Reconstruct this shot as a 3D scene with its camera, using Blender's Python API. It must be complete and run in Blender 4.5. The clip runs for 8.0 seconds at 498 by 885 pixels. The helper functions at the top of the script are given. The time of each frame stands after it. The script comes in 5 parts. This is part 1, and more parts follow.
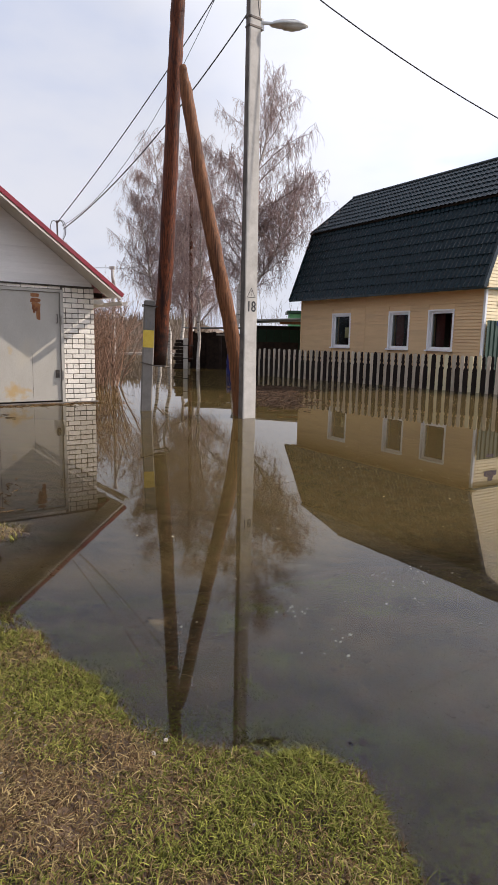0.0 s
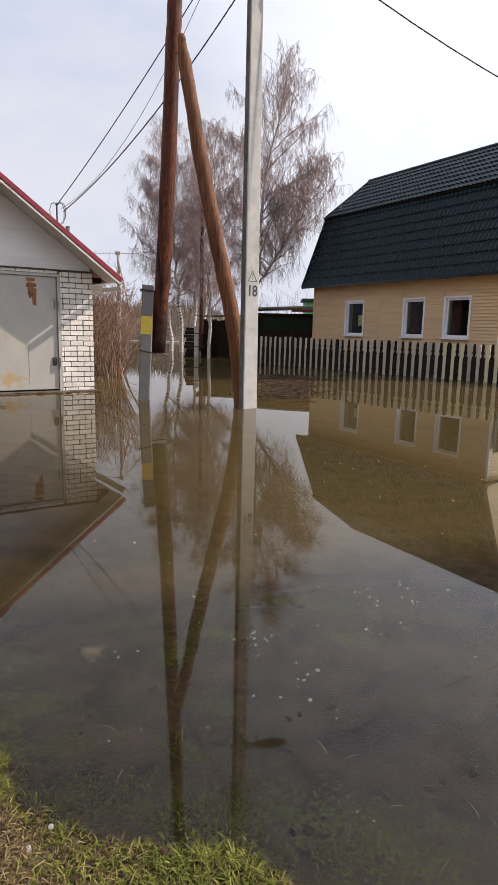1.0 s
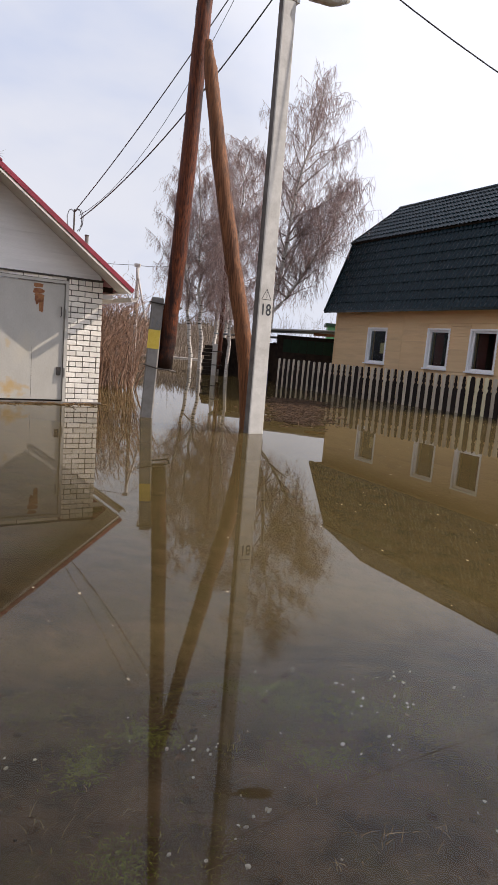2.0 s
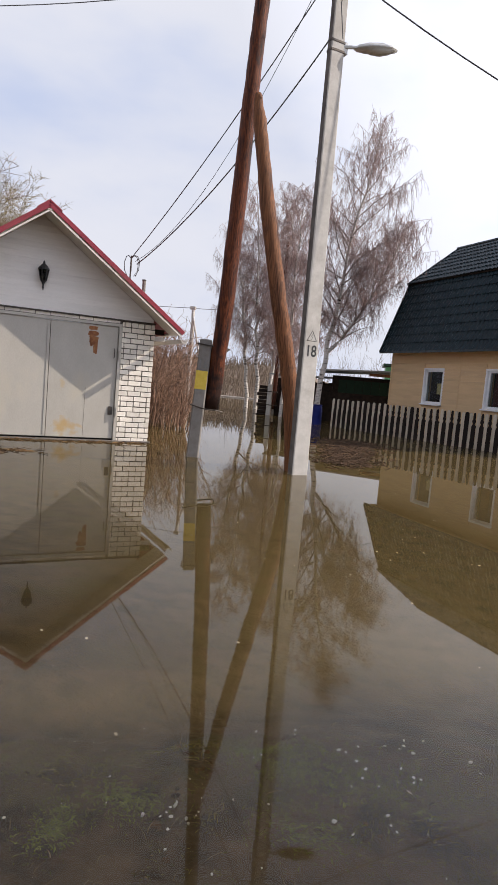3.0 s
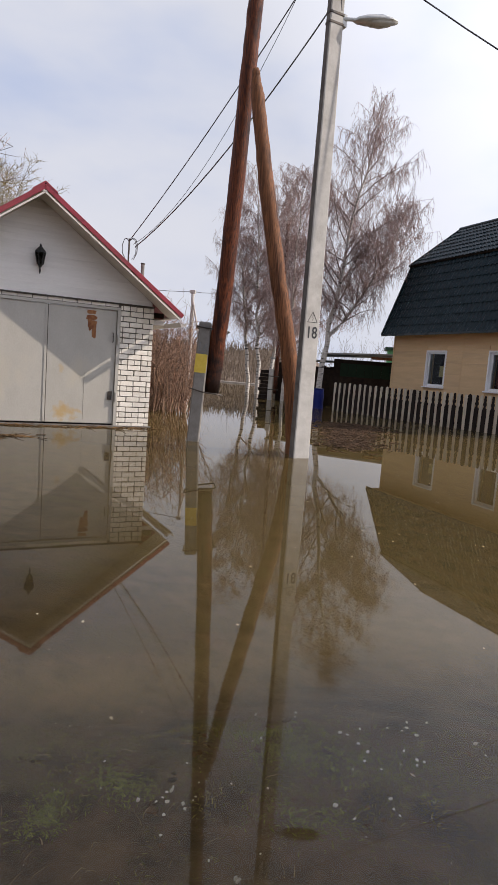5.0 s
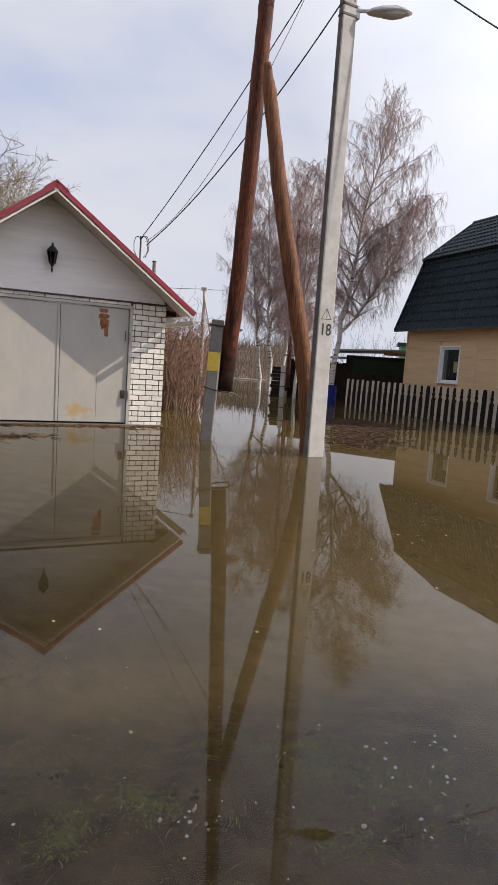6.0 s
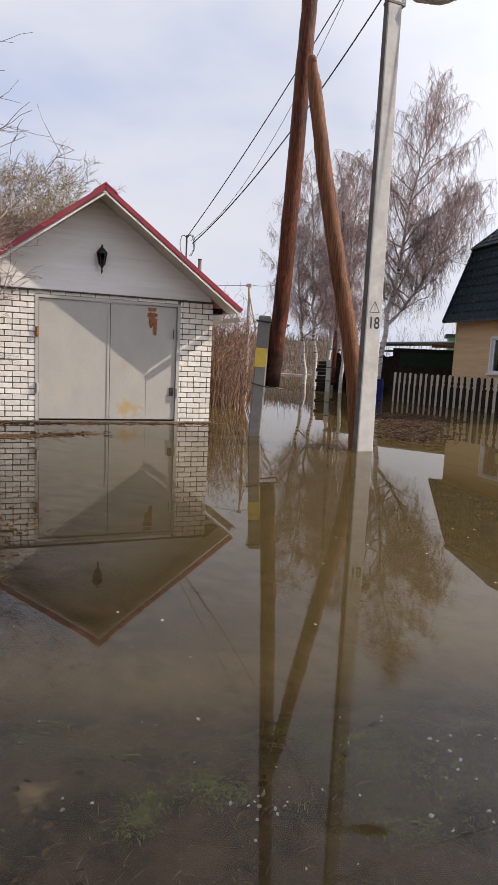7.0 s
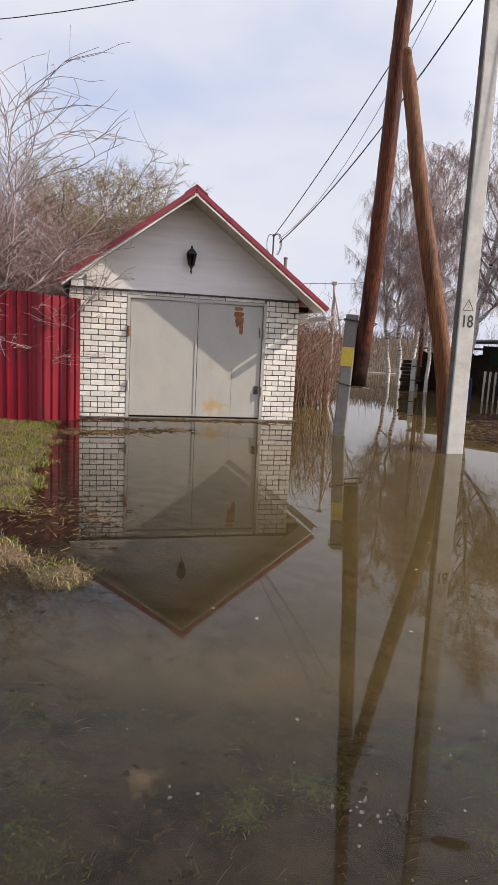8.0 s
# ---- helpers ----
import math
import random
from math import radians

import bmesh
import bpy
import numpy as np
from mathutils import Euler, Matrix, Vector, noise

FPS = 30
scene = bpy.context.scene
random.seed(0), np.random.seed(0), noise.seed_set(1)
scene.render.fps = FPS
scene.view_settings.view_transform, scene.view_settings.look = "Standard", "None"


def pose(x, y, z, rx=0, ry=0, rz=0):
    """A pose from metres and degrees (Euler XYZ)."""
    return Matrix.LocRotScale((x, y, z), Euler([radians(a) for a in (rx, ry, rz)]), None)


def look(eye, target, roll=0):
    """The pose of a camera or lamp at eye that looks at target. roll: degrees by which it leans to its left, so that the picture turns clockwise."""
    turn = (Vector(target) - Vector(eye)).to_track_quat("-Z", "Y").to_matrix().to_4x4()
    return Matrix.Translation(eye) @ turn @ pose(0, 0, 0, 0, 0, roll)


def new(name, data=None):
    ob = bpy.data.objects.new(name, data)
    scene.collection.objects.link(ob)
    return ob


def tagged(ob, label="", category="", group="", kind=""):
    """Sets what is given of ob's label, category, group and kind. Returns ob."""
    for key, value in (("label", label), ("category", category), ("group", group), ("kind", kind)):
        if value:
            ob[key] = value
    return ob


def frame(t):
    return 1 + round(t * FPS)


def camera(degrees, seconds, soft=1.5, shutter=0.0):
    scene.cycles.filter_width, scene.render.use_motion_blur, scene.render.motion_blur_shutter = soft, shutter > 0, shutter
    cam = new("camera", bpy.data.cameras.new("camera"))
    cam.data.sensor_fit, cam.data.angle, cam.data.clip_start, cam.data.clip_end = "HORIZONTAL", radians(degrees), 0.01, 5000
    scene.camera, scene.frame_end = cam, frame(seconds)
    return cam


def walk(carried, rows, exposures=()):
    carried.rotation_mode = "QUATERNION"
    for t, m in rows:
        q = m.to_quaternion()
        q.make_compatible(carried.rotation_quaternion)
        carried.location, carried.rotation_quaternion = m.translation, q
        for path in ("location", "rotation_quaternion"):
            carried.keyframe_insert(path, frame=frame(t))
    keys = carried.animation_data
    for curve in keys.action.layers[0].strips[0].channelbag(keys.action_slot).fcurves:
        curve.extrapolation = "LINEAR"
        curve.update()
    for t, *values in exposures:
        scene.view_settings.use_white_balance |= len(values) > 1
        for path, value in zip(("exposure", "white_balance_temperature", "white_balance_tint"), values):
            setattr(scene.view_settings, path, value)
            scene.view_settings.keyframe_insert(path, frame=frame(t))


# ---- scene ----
cam = camera(43.8, 8.0)
PATH = [
    (0, (0.175, -0.108, 1.353), (0.16, 1.865, 1.028), 1.2),
    (0.5, (0.302, 0.142, 1.367), (0.251, 2.105, 0.99), 2.2),
    (1, (0.451, 0.392, 1.315), (0.381, 2.358, 0.955), 1.3),
    (1.2, (0.539, 0.604, 1.253), (0.493, 2.565, 0.864), 3.7),
    (2.3, (0.69, 1.064, 1.33), (0.534, 3.038, 1.052), 4.7),
    (2.5, (0.765, 1.054, 1.326), (0.58, 3.023, 1.024), 4.8),
    (3, (0.86, 1.151, 1.354), (0.529, 3.114, 1.165), 4.9),
    (3.5, (0.895, 1.229, 1.314), (0.505, 3.178, 1.095), 5.2),
    (4, (0.886, 1.272, 1.369), (0.502, 3.225, 1.169), 0.6),
    (4.5, (0.858, 1.292, 1.328), (0.543, 3.258, 1.143), 3.5),
    (4.7, (0.88, 1.222, 1.308), (0.562, 3.185, 1.091), 4.1),
    (6, (0.821, 1.303, 1.332), (0.452, 3.253, 1.083), 3.9),
    (6.5, (0.82, 1.267, 1.34), (0.456, 3.218, 1.091), 3.6),
    (7, (0.771, 1.249, 1.33), (0.263, 3.165, 1.059), 2.7),
    (7.5, (0.708, 1.244, 1.353), (0.036, 3.107, 1.078), 1.8),
    (8, (0.684, 1.204, 1.348), (-0.062, 3.036, 1.058), 2.8),
]
walk(cam, [(t, look(eye, target, roll)) for t, eye, target, roll in PATH], [(0.0, -0.03, 6600, 15), (2.5, 0.0, 6600, 15), (3.5, -0.03, 6600, 15), (4.5, -0.12, 6600, 15), (6.0, -0.15, 6600, 15), (7.0, -0.06, 6600, 15), (8.0, 0.0, 6600, 15)])

# ---- sky and sun ----
SUN_AZ, SUN_EL = radians(12.2), radians(33.6)   # low spring sun, ahead and to the side
world = bpy.data.worlds.new("sky")
scene.world = world
world.use_nodes = True
wn, wl = world.node_tree.nodes, world.node_tree.links
wn.clear()
w_out = wn.new("ShaderNodeOutputWorld")
w_bg = wn.new("ShaderNodeBackground")
w_bg.inputs["Strength"].default_value = 0.12
w_sky = wn.new("ShaderNodeTexSky")
w_sky.sky_type = "NISHITA"
w_sky.sun_disc = False
w_sky.sun_elevation, w_sky.sun_rotation = SUN_EL, math.pi / 2 - SUN_AZ
w_sky.air_density, w_sky.dust_density = 1.0, 2.0
w_tc = wn.new("ShaderNodeTexCoord")
w_map = wn.new("ShaderNodeMapping")
w_map.inputs["Scale"].default_value = (1.0, 1.0, 2.2)
w_map.inputs["Location"].default_value = (0.3, 0.15, 0.35)
w_n1 = wn.new("ShaderNodeTexNoise")
w_n1.inputs["Scale"].default_value = 1.7
w_n1.inputs["Detail"].default_value = 7.0
w_n1.inputs["Roughness"].default_value = 0.52
w_ramp = wn.new("ShaderNodeValToRGB")
w_ramp.color_ramp.elements[0].position, w_ramp.color_ramp.elements[1].position = 0.14, 0.38
w_n2 = wn.new("ShaderNodeTexNoise")
w_n2.inputs["Scale"].default_value = 1.9
w_n2.inputs["Detail"].default_value = 5.0
w_cl = wn.new("ShaderNodeMix")
w_cl.data_type = "RGBA"
w_cl.inputs[6].default_value = (4.5, 5.35, 7.1, 1)
w_cl.inputs[7].default_value = (6.4, 6.8, 7.45, 1)
w_mix = wn.new("ShaderNodeMix")
w_mix.data_type = "RGBA"
wl.new(w_tc.outputs["Generated"], w_map.inputs["Vector"])
wl.new(w_map.outputs[0], w_n1.inputs["Vector"])
wl.new(w_map.outputs[0], w_n2.inputs["Vector"])
wl.new(w_n1.outputs["Fac"], w_ramp.inputs["Fac"])
w_puff = wn.new("ShaderNodeMapRange")
w_puff.interpolation_type = "SMOOTHSTEP"
w_puff.inputs["From Min"].default_value, w_puff.inputs["From Max"].default_value = 0.30, 0.60
wl.new(w_n2.outputs["Fac"], w_puff.inputs["Value"])
wl.new(w_puff.outputs["Result"], w_cl.inputs[0])
w_up = wn.new("ShaderNodeSeparateXYZ")   # the cloud sheet thins out overhead
w_thin = wn.new("ShaderNodeMapRange")
w_thin.interpolation_type = "SMOOTHSTEP"
w_thin.inputs["From Min"].default_value, w_thin.inputs["From Max"].default_value = 0.50, 0.92
w_thin.inputs["To Min"].default_value, w_thin.inputs["To Max"].default_value = 1.0, 0.40
w_cover = wn.new("ShaderNodeMath")
w_cover.operation = "MULTIPLY"
wl.new(w_tc.outputs["Generated"], w_up.inputs[0])
wl.new(w_up.outputs["Z"], w_thin.inputs["Value"])
wl.new(w_ramp.outputs["Color"], w_cover.inputs[0])
wl.new(w_thin.outputs["Result"], w_cover.inputs[1])
wl.new(w_cover.outputs[0], w_mix.inputs[0])
wl.new(w_sky.outputs[0], w_mix.inputs[6])
w_dot = wn.new("ShaderNodeVectorMath")   # clouds are brighter towards the sun
w_dot.operation = "DOT_PRODUCT"
w_dot.inputs[1].default_value = (math.cos(SUN_AZ) * math.cos(SUN_EL), math.sin(SUN_AZ) * math.cos(SUN_EL), math.sin(SUN_EL))
w_glow = wn.new("ShaderNodeMapRange")
w_glow.inputs["From Min"].default_value, w_glow.inputs["From Max"].default_value = 0.25, 1.0
w_glow.inputs["To Min"].default_value, w_glow.inputs["To Max"].default_value = 0.99, 2.35
w_lit = wn.new("ShaderNodeVectorMath")
w_lit.operation = "SCALE"
wl.new(w_tc.outputs["Generated"], w_dot.inputs[0])
wl.new(w_dot.outputs["Value"], w_glow.inputs["Value"])
wl.new(w_glow.outputs["Result"], w_lit.inputs["Scale"])
wl.new(w_cl.outputs[2], w_lit.inputs[0])
wl.new(w_lit.outputs[0], w_mix.inputs[7])
wl.new(w_mix.outputs[2], w_bg.inputs["Color"])
wl.new(w_bg.outputs[0], w_out.inputs[0])

sun_data = bpy.data.lights.new("sun", "SUN")
sun_data.energy, sun_data.angle, sun_data.color = 4.7, radians(0.6), (1.0, 0.93, 0.82)
sun = new("sun", sun_data)
SUN_WAY = Vector((math.cos(SUN_AZ) * math.cos(SUN_EL), math.sin(SUN_AZ) * math.cos(SUN_EL), math.sin(SUN_EL)))
sun.matrix_world = look(SUN_WAY * 60, (0, 0, 0))


# ---- materials ----
def mat(name, a, b, scale=6.0, rough=0.7, bump=0.2, stretch=(1, 1, 1), metal=0.0, stain=None, stain_scale=1.2,
        stain_at=(0.52, 0.72), fine=60.0, vary=0.0, island=False, spec=0.5, bump_dist=0.01):
    """Two colours mixed by mid-size noise, darkened by fine grain, with larger stains, bump, and a shift from piece to piece."""
    m = bpy.data.materials.new(name)
    m.use_nodes = True
    n, l = m.node_tree.nodes, m.node_tree.links
    bsdf = n["Principled BSDF"]
    bsdf.inputs["Metallic"].default_value = metal
    bsdf.inputs["Specular IOR Level"].default_value = spec
    tc = n.new("ShaderNodeTexCoord")
    mp = n.new("ShaderNodeMapping")
    mp.inputs["Scale"].default_value = stretch
    l.new(tc.outputs["Object"], mp.inputs["Vector"])
    rnd = None
    if vary or island:
        rnd = n.new("ShaderNodeNewGeometry").outputs["Random Per Island"] if island else n.new("ShaderNodeObjectInfo").outputs["Random"]
        off = n.new("ShaderNodeVectorMath")
        off.operation = "MULTIPLY_ADD"
        cx = n.new("ShaderNodeCombineXYZ")
        for i in range(3):
            l.new(rnd, cx.inputs[i])
        off.inputs[1].default_value = (13.0, 7.0, 9.0)
        l.new(cx.outputs[0], off.inputs[0])
        l.new(mp.outputs[0], off.inputs[2])
        vec = off.outputs[0]
    else:
        vec = mp.outputs[0]

    def tex(s, detail):
        t = n.new("ShaderNodeTexNoise")
        t.inputs["Scale"].default_value, t.inputs["Detail"].default_value = s, detail
        t.inputs["Roughness"].default_value = 0.6
        l.new(vec, t.inputs["Vector"])
        return t.outputs["Fac"]

    def ramp(fac, lo, hi):
        r = n.new("ShaderNodeMapRange")
        r.inputs["From Min"].default_value, r.inputs["From Max"].default_value = lo, hi
        l.new(fac, r.inputs["Value"])
        return r.outputs["Result"]

    def mix(fac, c1, c2, mode="MIX"):
        x = n.new("ShaderNodeMix")
        x.data_type, x.blend_type = "RGBA", mode
        for sock, val in ((x.inputs[0], fac), (x.inputs[6], c1), (x.inputs[7], c2)):
            if isinstance(val, bpy.types.NodeSocket):
                l.new(val, sock)
            elif isinstance(val, (int, float)):
                sock.default_value = val
            else:
                sock.default_value = (*val, 1)
        return x.outputs[2]

    grain = tex(fine, 4.0)
    mid = tex(scale, 5.0)
    col = mix(ramp(mid, 0.35, 0.65), a, b)
    col = mix(0.35, col, mix(grain, (0.55, 0.55, 0.55), (1.25, 1.25, 1.25)), "MULTIPLY")
    if stain:
        col = mix(ramp(tex(stain_scale, 6.0), *stain_at), col, stain)
    if vary:
        r2 = n.new("ShaderNodeMapRange")
        r2.inputs["To Min"].default_value, r2.inputs["To Max"].default_value = 1 - vary, 1 + vary
        l.new(rnd, r2.inputs["Value"])
        hs = n.new("ShaderNodeHueSaturation")
        l.new(r2.outputs["Result"], hs.inputs["Value"])
        l.new(col, hs.inputs["Color"])
        col = hs.outputs["Color"]
    l.new(col, bsdf.inputs["Base Color"])
    rr = n.new("ShaderNodeMapRange")
    rr.inputs["To Min"].default_value, rr.inputs["To Max"].default_value = max(rough - 0.12, 0.03), min(rough + 0.12, 1.0)
    l.new(mid, rr.inputs["Value"])
    l.new(rr.outputs["Result"], bsdf.inputs["Roughness"])
    if bump:
        bp = n.new("ShaderNodeBump")
        bp.inputs["Strength"].default_value, bp.inputs["Distance"].default_value = bump, bump_dist
        l.new(grain, bp.inputs["Height"])
        l.new(bp.outputs[0], bsdf.inputs["Normal"])
    return m


M_BRICK = mat("white_silicate_brick", (0.70, 0.64, 0.555), (0.80, 0.745, 0.66), 9, 0.85, 0.5, vary=0.13, stain=(0.52, 0.455, 0.37), stain_at=(0.62, 0.85))
M_MORTAR = mat("dark_mortar", (0.085, 0.072, 0.060), (0.15, 0.128, 0.108), 14, 0.95, 0.6)
M_GATE = mat("grey_gate_paint", (0.390, 0.362, 0.312), (0.440, 0.410, 0.358), 2.2, 0.5, 0.08, stretch=(1, 1, 0.5), stain=(0.44, 0.385, 0.28), stain_scale=1.1, stain_at=(0.58, 0.85))
M_RUST = mat("rust", (0.20, 0.065, 0.025), (0.33, 0.15, 0.06), 18, 0.9, 0.6)
M_RUST_STAIN = mat("ochre_stain", (0.44, 0.33, 0.15), (0.53, 0.44, 0.28), 9, 0.8, 0.2)
M_SIDING_G = mat("off_white_siding", (0.72, 0.68, 0.63), (0.77, 0.73, 0.685), 3, 0.5, 0.06, vary=0.02, stretch=(0.4, 1, 3), stain=(0.61, 0.57, 0.53))
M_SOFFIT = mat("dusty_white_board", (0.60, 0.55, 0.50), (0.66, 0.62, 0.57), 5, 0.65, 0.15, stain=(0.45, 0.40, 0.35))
M_RED = mat("crimson_sheet_metal", (0.165, 0.0015, 0.009), (0.205, 0.002, 0.012), 4, 0.5, 0.05, stain=(0.10, 0.006, 0.010), stain_scale=2.0, vary=0.05, spec=0.35)
M_REDROOF = mat("dark_red_roof_metal", (0.22, 0.012, 0.025), (0.28, 0.02, 0.035), 4, 0.42, 0.08, stain=(0.18, 0.04, 0.04))
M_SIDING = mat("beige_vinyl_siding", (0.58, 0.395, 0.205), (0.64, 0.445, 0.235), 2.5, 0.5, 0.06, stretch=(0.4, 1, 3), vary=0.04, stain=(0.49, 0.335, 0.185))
# Beige siding brightened: sunlight on the gable is put into this colour.
M_SIDING_LIT = mat("cream_vinyl_siding", (0.74, 0.60, 0.34), (0.78, 0.64, 0.38), 2.5, 0.5, 0.06, stretch=(0.4, 1, 3), vary=0.03)
M_PVC = mat("white_pvc", (0.72, 0.73, 0.76), (0.78, 0.79, 0.80), 5, 0.35, 0.03)
M_ROOF = mat("dark_green_metal_tile", (0.0020, 0.0105, 0.0135), (0.003, 0.014, 0.019), 5, 0.27, 0.04, stain=(0.006, 0.014, 0.018), stain_scale=1.5, vary=0.08, spec=0.32)
M_GREEN = mat("green_sheet_metal", (0.005, 0.030, 0.014), (0.008, 0.040, 0.018), 4, 0.45, 0.05, vary=0.06)
M_GREEN2 = mat("dark_green_boards", (0.006, 0.018, 0.008), (0.010, 0.026, 0.012), 4, 0.7, 0.05, vary=0.12, spec=0.2)
M_PALE = mat("weathered_pale_picket", (0.42, 0.36, 0.275), (0.53, 0.46, 0.365), 8, 0.75, 0.3, stretch=(3, 3, 0.5), vary=0.14)
M_DARKPK = mat("dark_brown_picket", (0.010, 0.007, 0.006), (0.018, 0.012, 0.010), 8, 0.75, 0.3, stretch=(3, 3, 0.5), vary=0.25, spec=0.15)
M_CONC = mat("grey_concrete", (0.42, 0.39, 0.35), (0.52, 0.49, 0.445), 5, 0.88, 0.25, stain=(0.27, 0.24, 0.205), stain_scale=1.8, stain_at=(0.52, 0.76), fine=45)
M_CONC2 = mat("dark_weathered_concrete", (0.165, 0.148, 0.130), (0.225, 0.205, 0.182), 5, 0.9, 0.3, stain=(0.10, 0.092, 0.085), stain_scale=1.6, fine=45)
# Footing colour; it also lays the shade on the pole's left face.
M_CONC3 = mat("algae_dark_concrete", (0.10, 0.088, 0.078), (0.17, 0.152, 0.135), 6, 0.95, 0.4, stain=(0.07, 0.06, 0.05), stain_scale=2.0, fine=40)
M_WOOD = mat("creosoted_pole_wood", (0.030, 0.007, 0.003), (0.20, 0.053, 0.016), 7, 0.55, 0.6, stretch=(9, 9, 0.22), stain=(0.020, 0.006, 0.004), stain_scale=1.1, stain_at=(0.50, 0.66), fine=30, spec=0.22)
M_WOOD2 = mat("brown_brace_wood", (0.085, 0.033, 0.014), (0.25, 0.100, 0.040), 7, 0.65, 0.6, stretch=(8, 8, 0.22), stain=(0.045, 0.016, 0.007), stain_scale=1.3, stain_at=(0.52, 0.68), fine=30, spec=0.22)
M_PLANK = mat("grey_plank", (0.30, 0.25, 0.20), (0.40, 0.35, 0.29), 7, 0.8, 0.4, stretch=(0.5, 6, 6), vary=0.2)
M_DARKWOOD = mat("blackened_wood", (0.014, 0.009, 0.007), (0.030, 0.020, 0.014), 7, 0.9, 0.4, vary=0.3, spec=0.15)
M_WIRE = mat("black_cable", (0.035, 0.035, 0.038), (0.06, 0.06, 0.063), 20, 0.6, 0.0)
M_STEEL = mat("dark_steel", (0.05, 0.045, 0.042), (0.09, 0.07, 0.055), 20, 0.55, 0.2, metal=0.6)
M_BLACK = mat("black_paint", (0.012, 0.012, 0.013), (0.02, 0.02, 0.02), 12, 0.5, 0.05)
M_YELLOW = mat("yellow_sign_paint", (0.58, 0.40, 0.035), (0.64, 0.46, 0.06), 12, 0.55, 0.1, stain=(0.40, 0.27, 0.06))
M_LAMPGREY = mat("grey_lamp_casting", (0.52, 0.52, 0.51), (0.60, 0.60, 0.58), 12, 0.5, 0.1)
M_BARK_W = mat("white_birch_bark", (0.62, 0.58, 0.53), (0.40, 0.36, 0.32), 5, 0.85, 0.4, stretch=(1, 1, 5), stain=(0.035, 0.028, 0.024), stain_scale=3.0, stain_at=(0.55, 0.64))
M_LIMB = mat("pale_brown_birch_limb", (0.22, 0.17, 0.148), (0.38, 0.315, 0.28), 8, 0.85, 0.3)
M_TWIG = mat("red_brown_twigs", (0.19, 0.112, 0.098), (0.42, 0.305, 0.275), 1.2, 0.8, 0.0, vary=0.4, island=True)
M_SHRUB = mat("tan_shrub_stems", (0.13, 0.068, 0.043), (0.42, 0.265, 0.180), 2.0, 0.85, 0.0, vary=0.6, island=True)
M_BUSH = mat("reddish_garden_twigs", (0.17, 0.084, 0.070), (0.42, 0.275, 0.235), 2.0, 0.85, 0.0, vary=0.4, island=True)
M_GREYTWIG = mat("grey_brown_branches", (0.21, 0.155, 0.14), (0.46, 0.37, 0.335), 3, 0.85, 0.0, vary=0.3, island=True)
M_WILLOW = mat("budding_willow_twigs", (0.21, 0.158, 0.070), (0.35, 0.27, 0.125), 3, 0.85, 0.0, vary=0.3, island=True)
M_GRASS = mat("short_green_grass", (0.075, 0.090, 0.012), (0.25, 0.235, 0.050), 1.6, 0.75, 0.0, vary=0.6, island=True, spec=0.15)
M_STRAW = mat("dead_straw_grass", (0.17, 0.115, 0.048), (0.36, 0.27, 0.125), 3, 0.85, 0.0, vary=0.45, island=True, spec=0.15)
M_SOIL = mat("wet_grassy_soil", (0.016, 0.009, 0.005), (0.15, 0.092, 0.054), 4.2, 0.85, 0.9, stain=(0.075, 0.068, 0.022), stain_scale=1.6, stain_at=(0.52, 0.66), fine=22, bump_dist=0.03)
M_THATCH = mat("brown_dead_thatch", (0.065, 0.036, 0.017), (0.19, 0.118, 0.058), 3, 0.9, 0.0, vary=0.5, island=True, spec=0.1)
M_DROWNED = mat("silted_drowned_grass", (0.075, 0.072, 0.024), (0.24, 0.21, 0.085), 1.6, 0.9, 0.0, vary=0.5, island=True, spec=0.1)
M_DROWNED2 = mat("olive_drowned_tufts", (0.095, 0.120, 0.022), (0.27, 0.30, 0.075), 1.6, 0.9, 0.0, vary=0.5, island=True, spec=0.1)
M_SILTSTRAW = mat("silted_pale_straw", (0.10, 0.070, 0.040), (0.34, 0.265, 0.165), 2.0, 0.9, 0.0, vary=0.5, island=True, spec=0.1)
M_CLOD = mat("dark_turf_clod", (0.020, 0.013, 0.008), (0.14, 0.082, 0.048), 22, 0.95, 0.6, vary=0.5, island=True, spec=0.2)
M_SHELL = mat("white_stone_chips", (0.52, 0.47, 0.40), (0.72, 0.67, 0.60), 9, 0.8, 0.2, vary=0.12, island=True)
# Pale picket colour brightened to stand for direct sun on a board.
M_SUNPK = mat("cream_painted_picket", (0.60, 0.53, 0.33), (0.66, 0.60, 0.40), 8, 0.6, 0.1, stretch=(3, 3, 0.5))
M_PEBBLE = mat("pale_pebbles", (0.55, 0.51, 0.45), (0.26, 0.225, 0.185), 9, 0.8, 0.3, vary=0.5, island=True)
M_DEBRIS = mat("floating_straw", (0.30, 0.24, 0.15), (0.42, 0.36, 0.26), 9, 0.85, 0.0, vary=0.4, island=True)
M_BLUE = mat("blue_plastic", (0.005, 0.010, 0.10), (0.008, 0.016, 0.13), 5, 0.6, 0.05, spec=0.2)
M_CURTAIN = mat("dark_red_curtain", (0.10, 0.018, 0.02), (0.15, 0.03, 0.03), 5, 0.9, 0.1)
M_PAPER = mat("pale_yellow_blind", (0.62, 0.52, 0.25), (0.68, 0.58, 0.3), 5, 0.8, 0.0)
M_INSIDE = mat("dim_room_wall", (0.025, 0.02, 0.018), (0.035, 0.03, 0.026), 3, 0.9, 0.0)
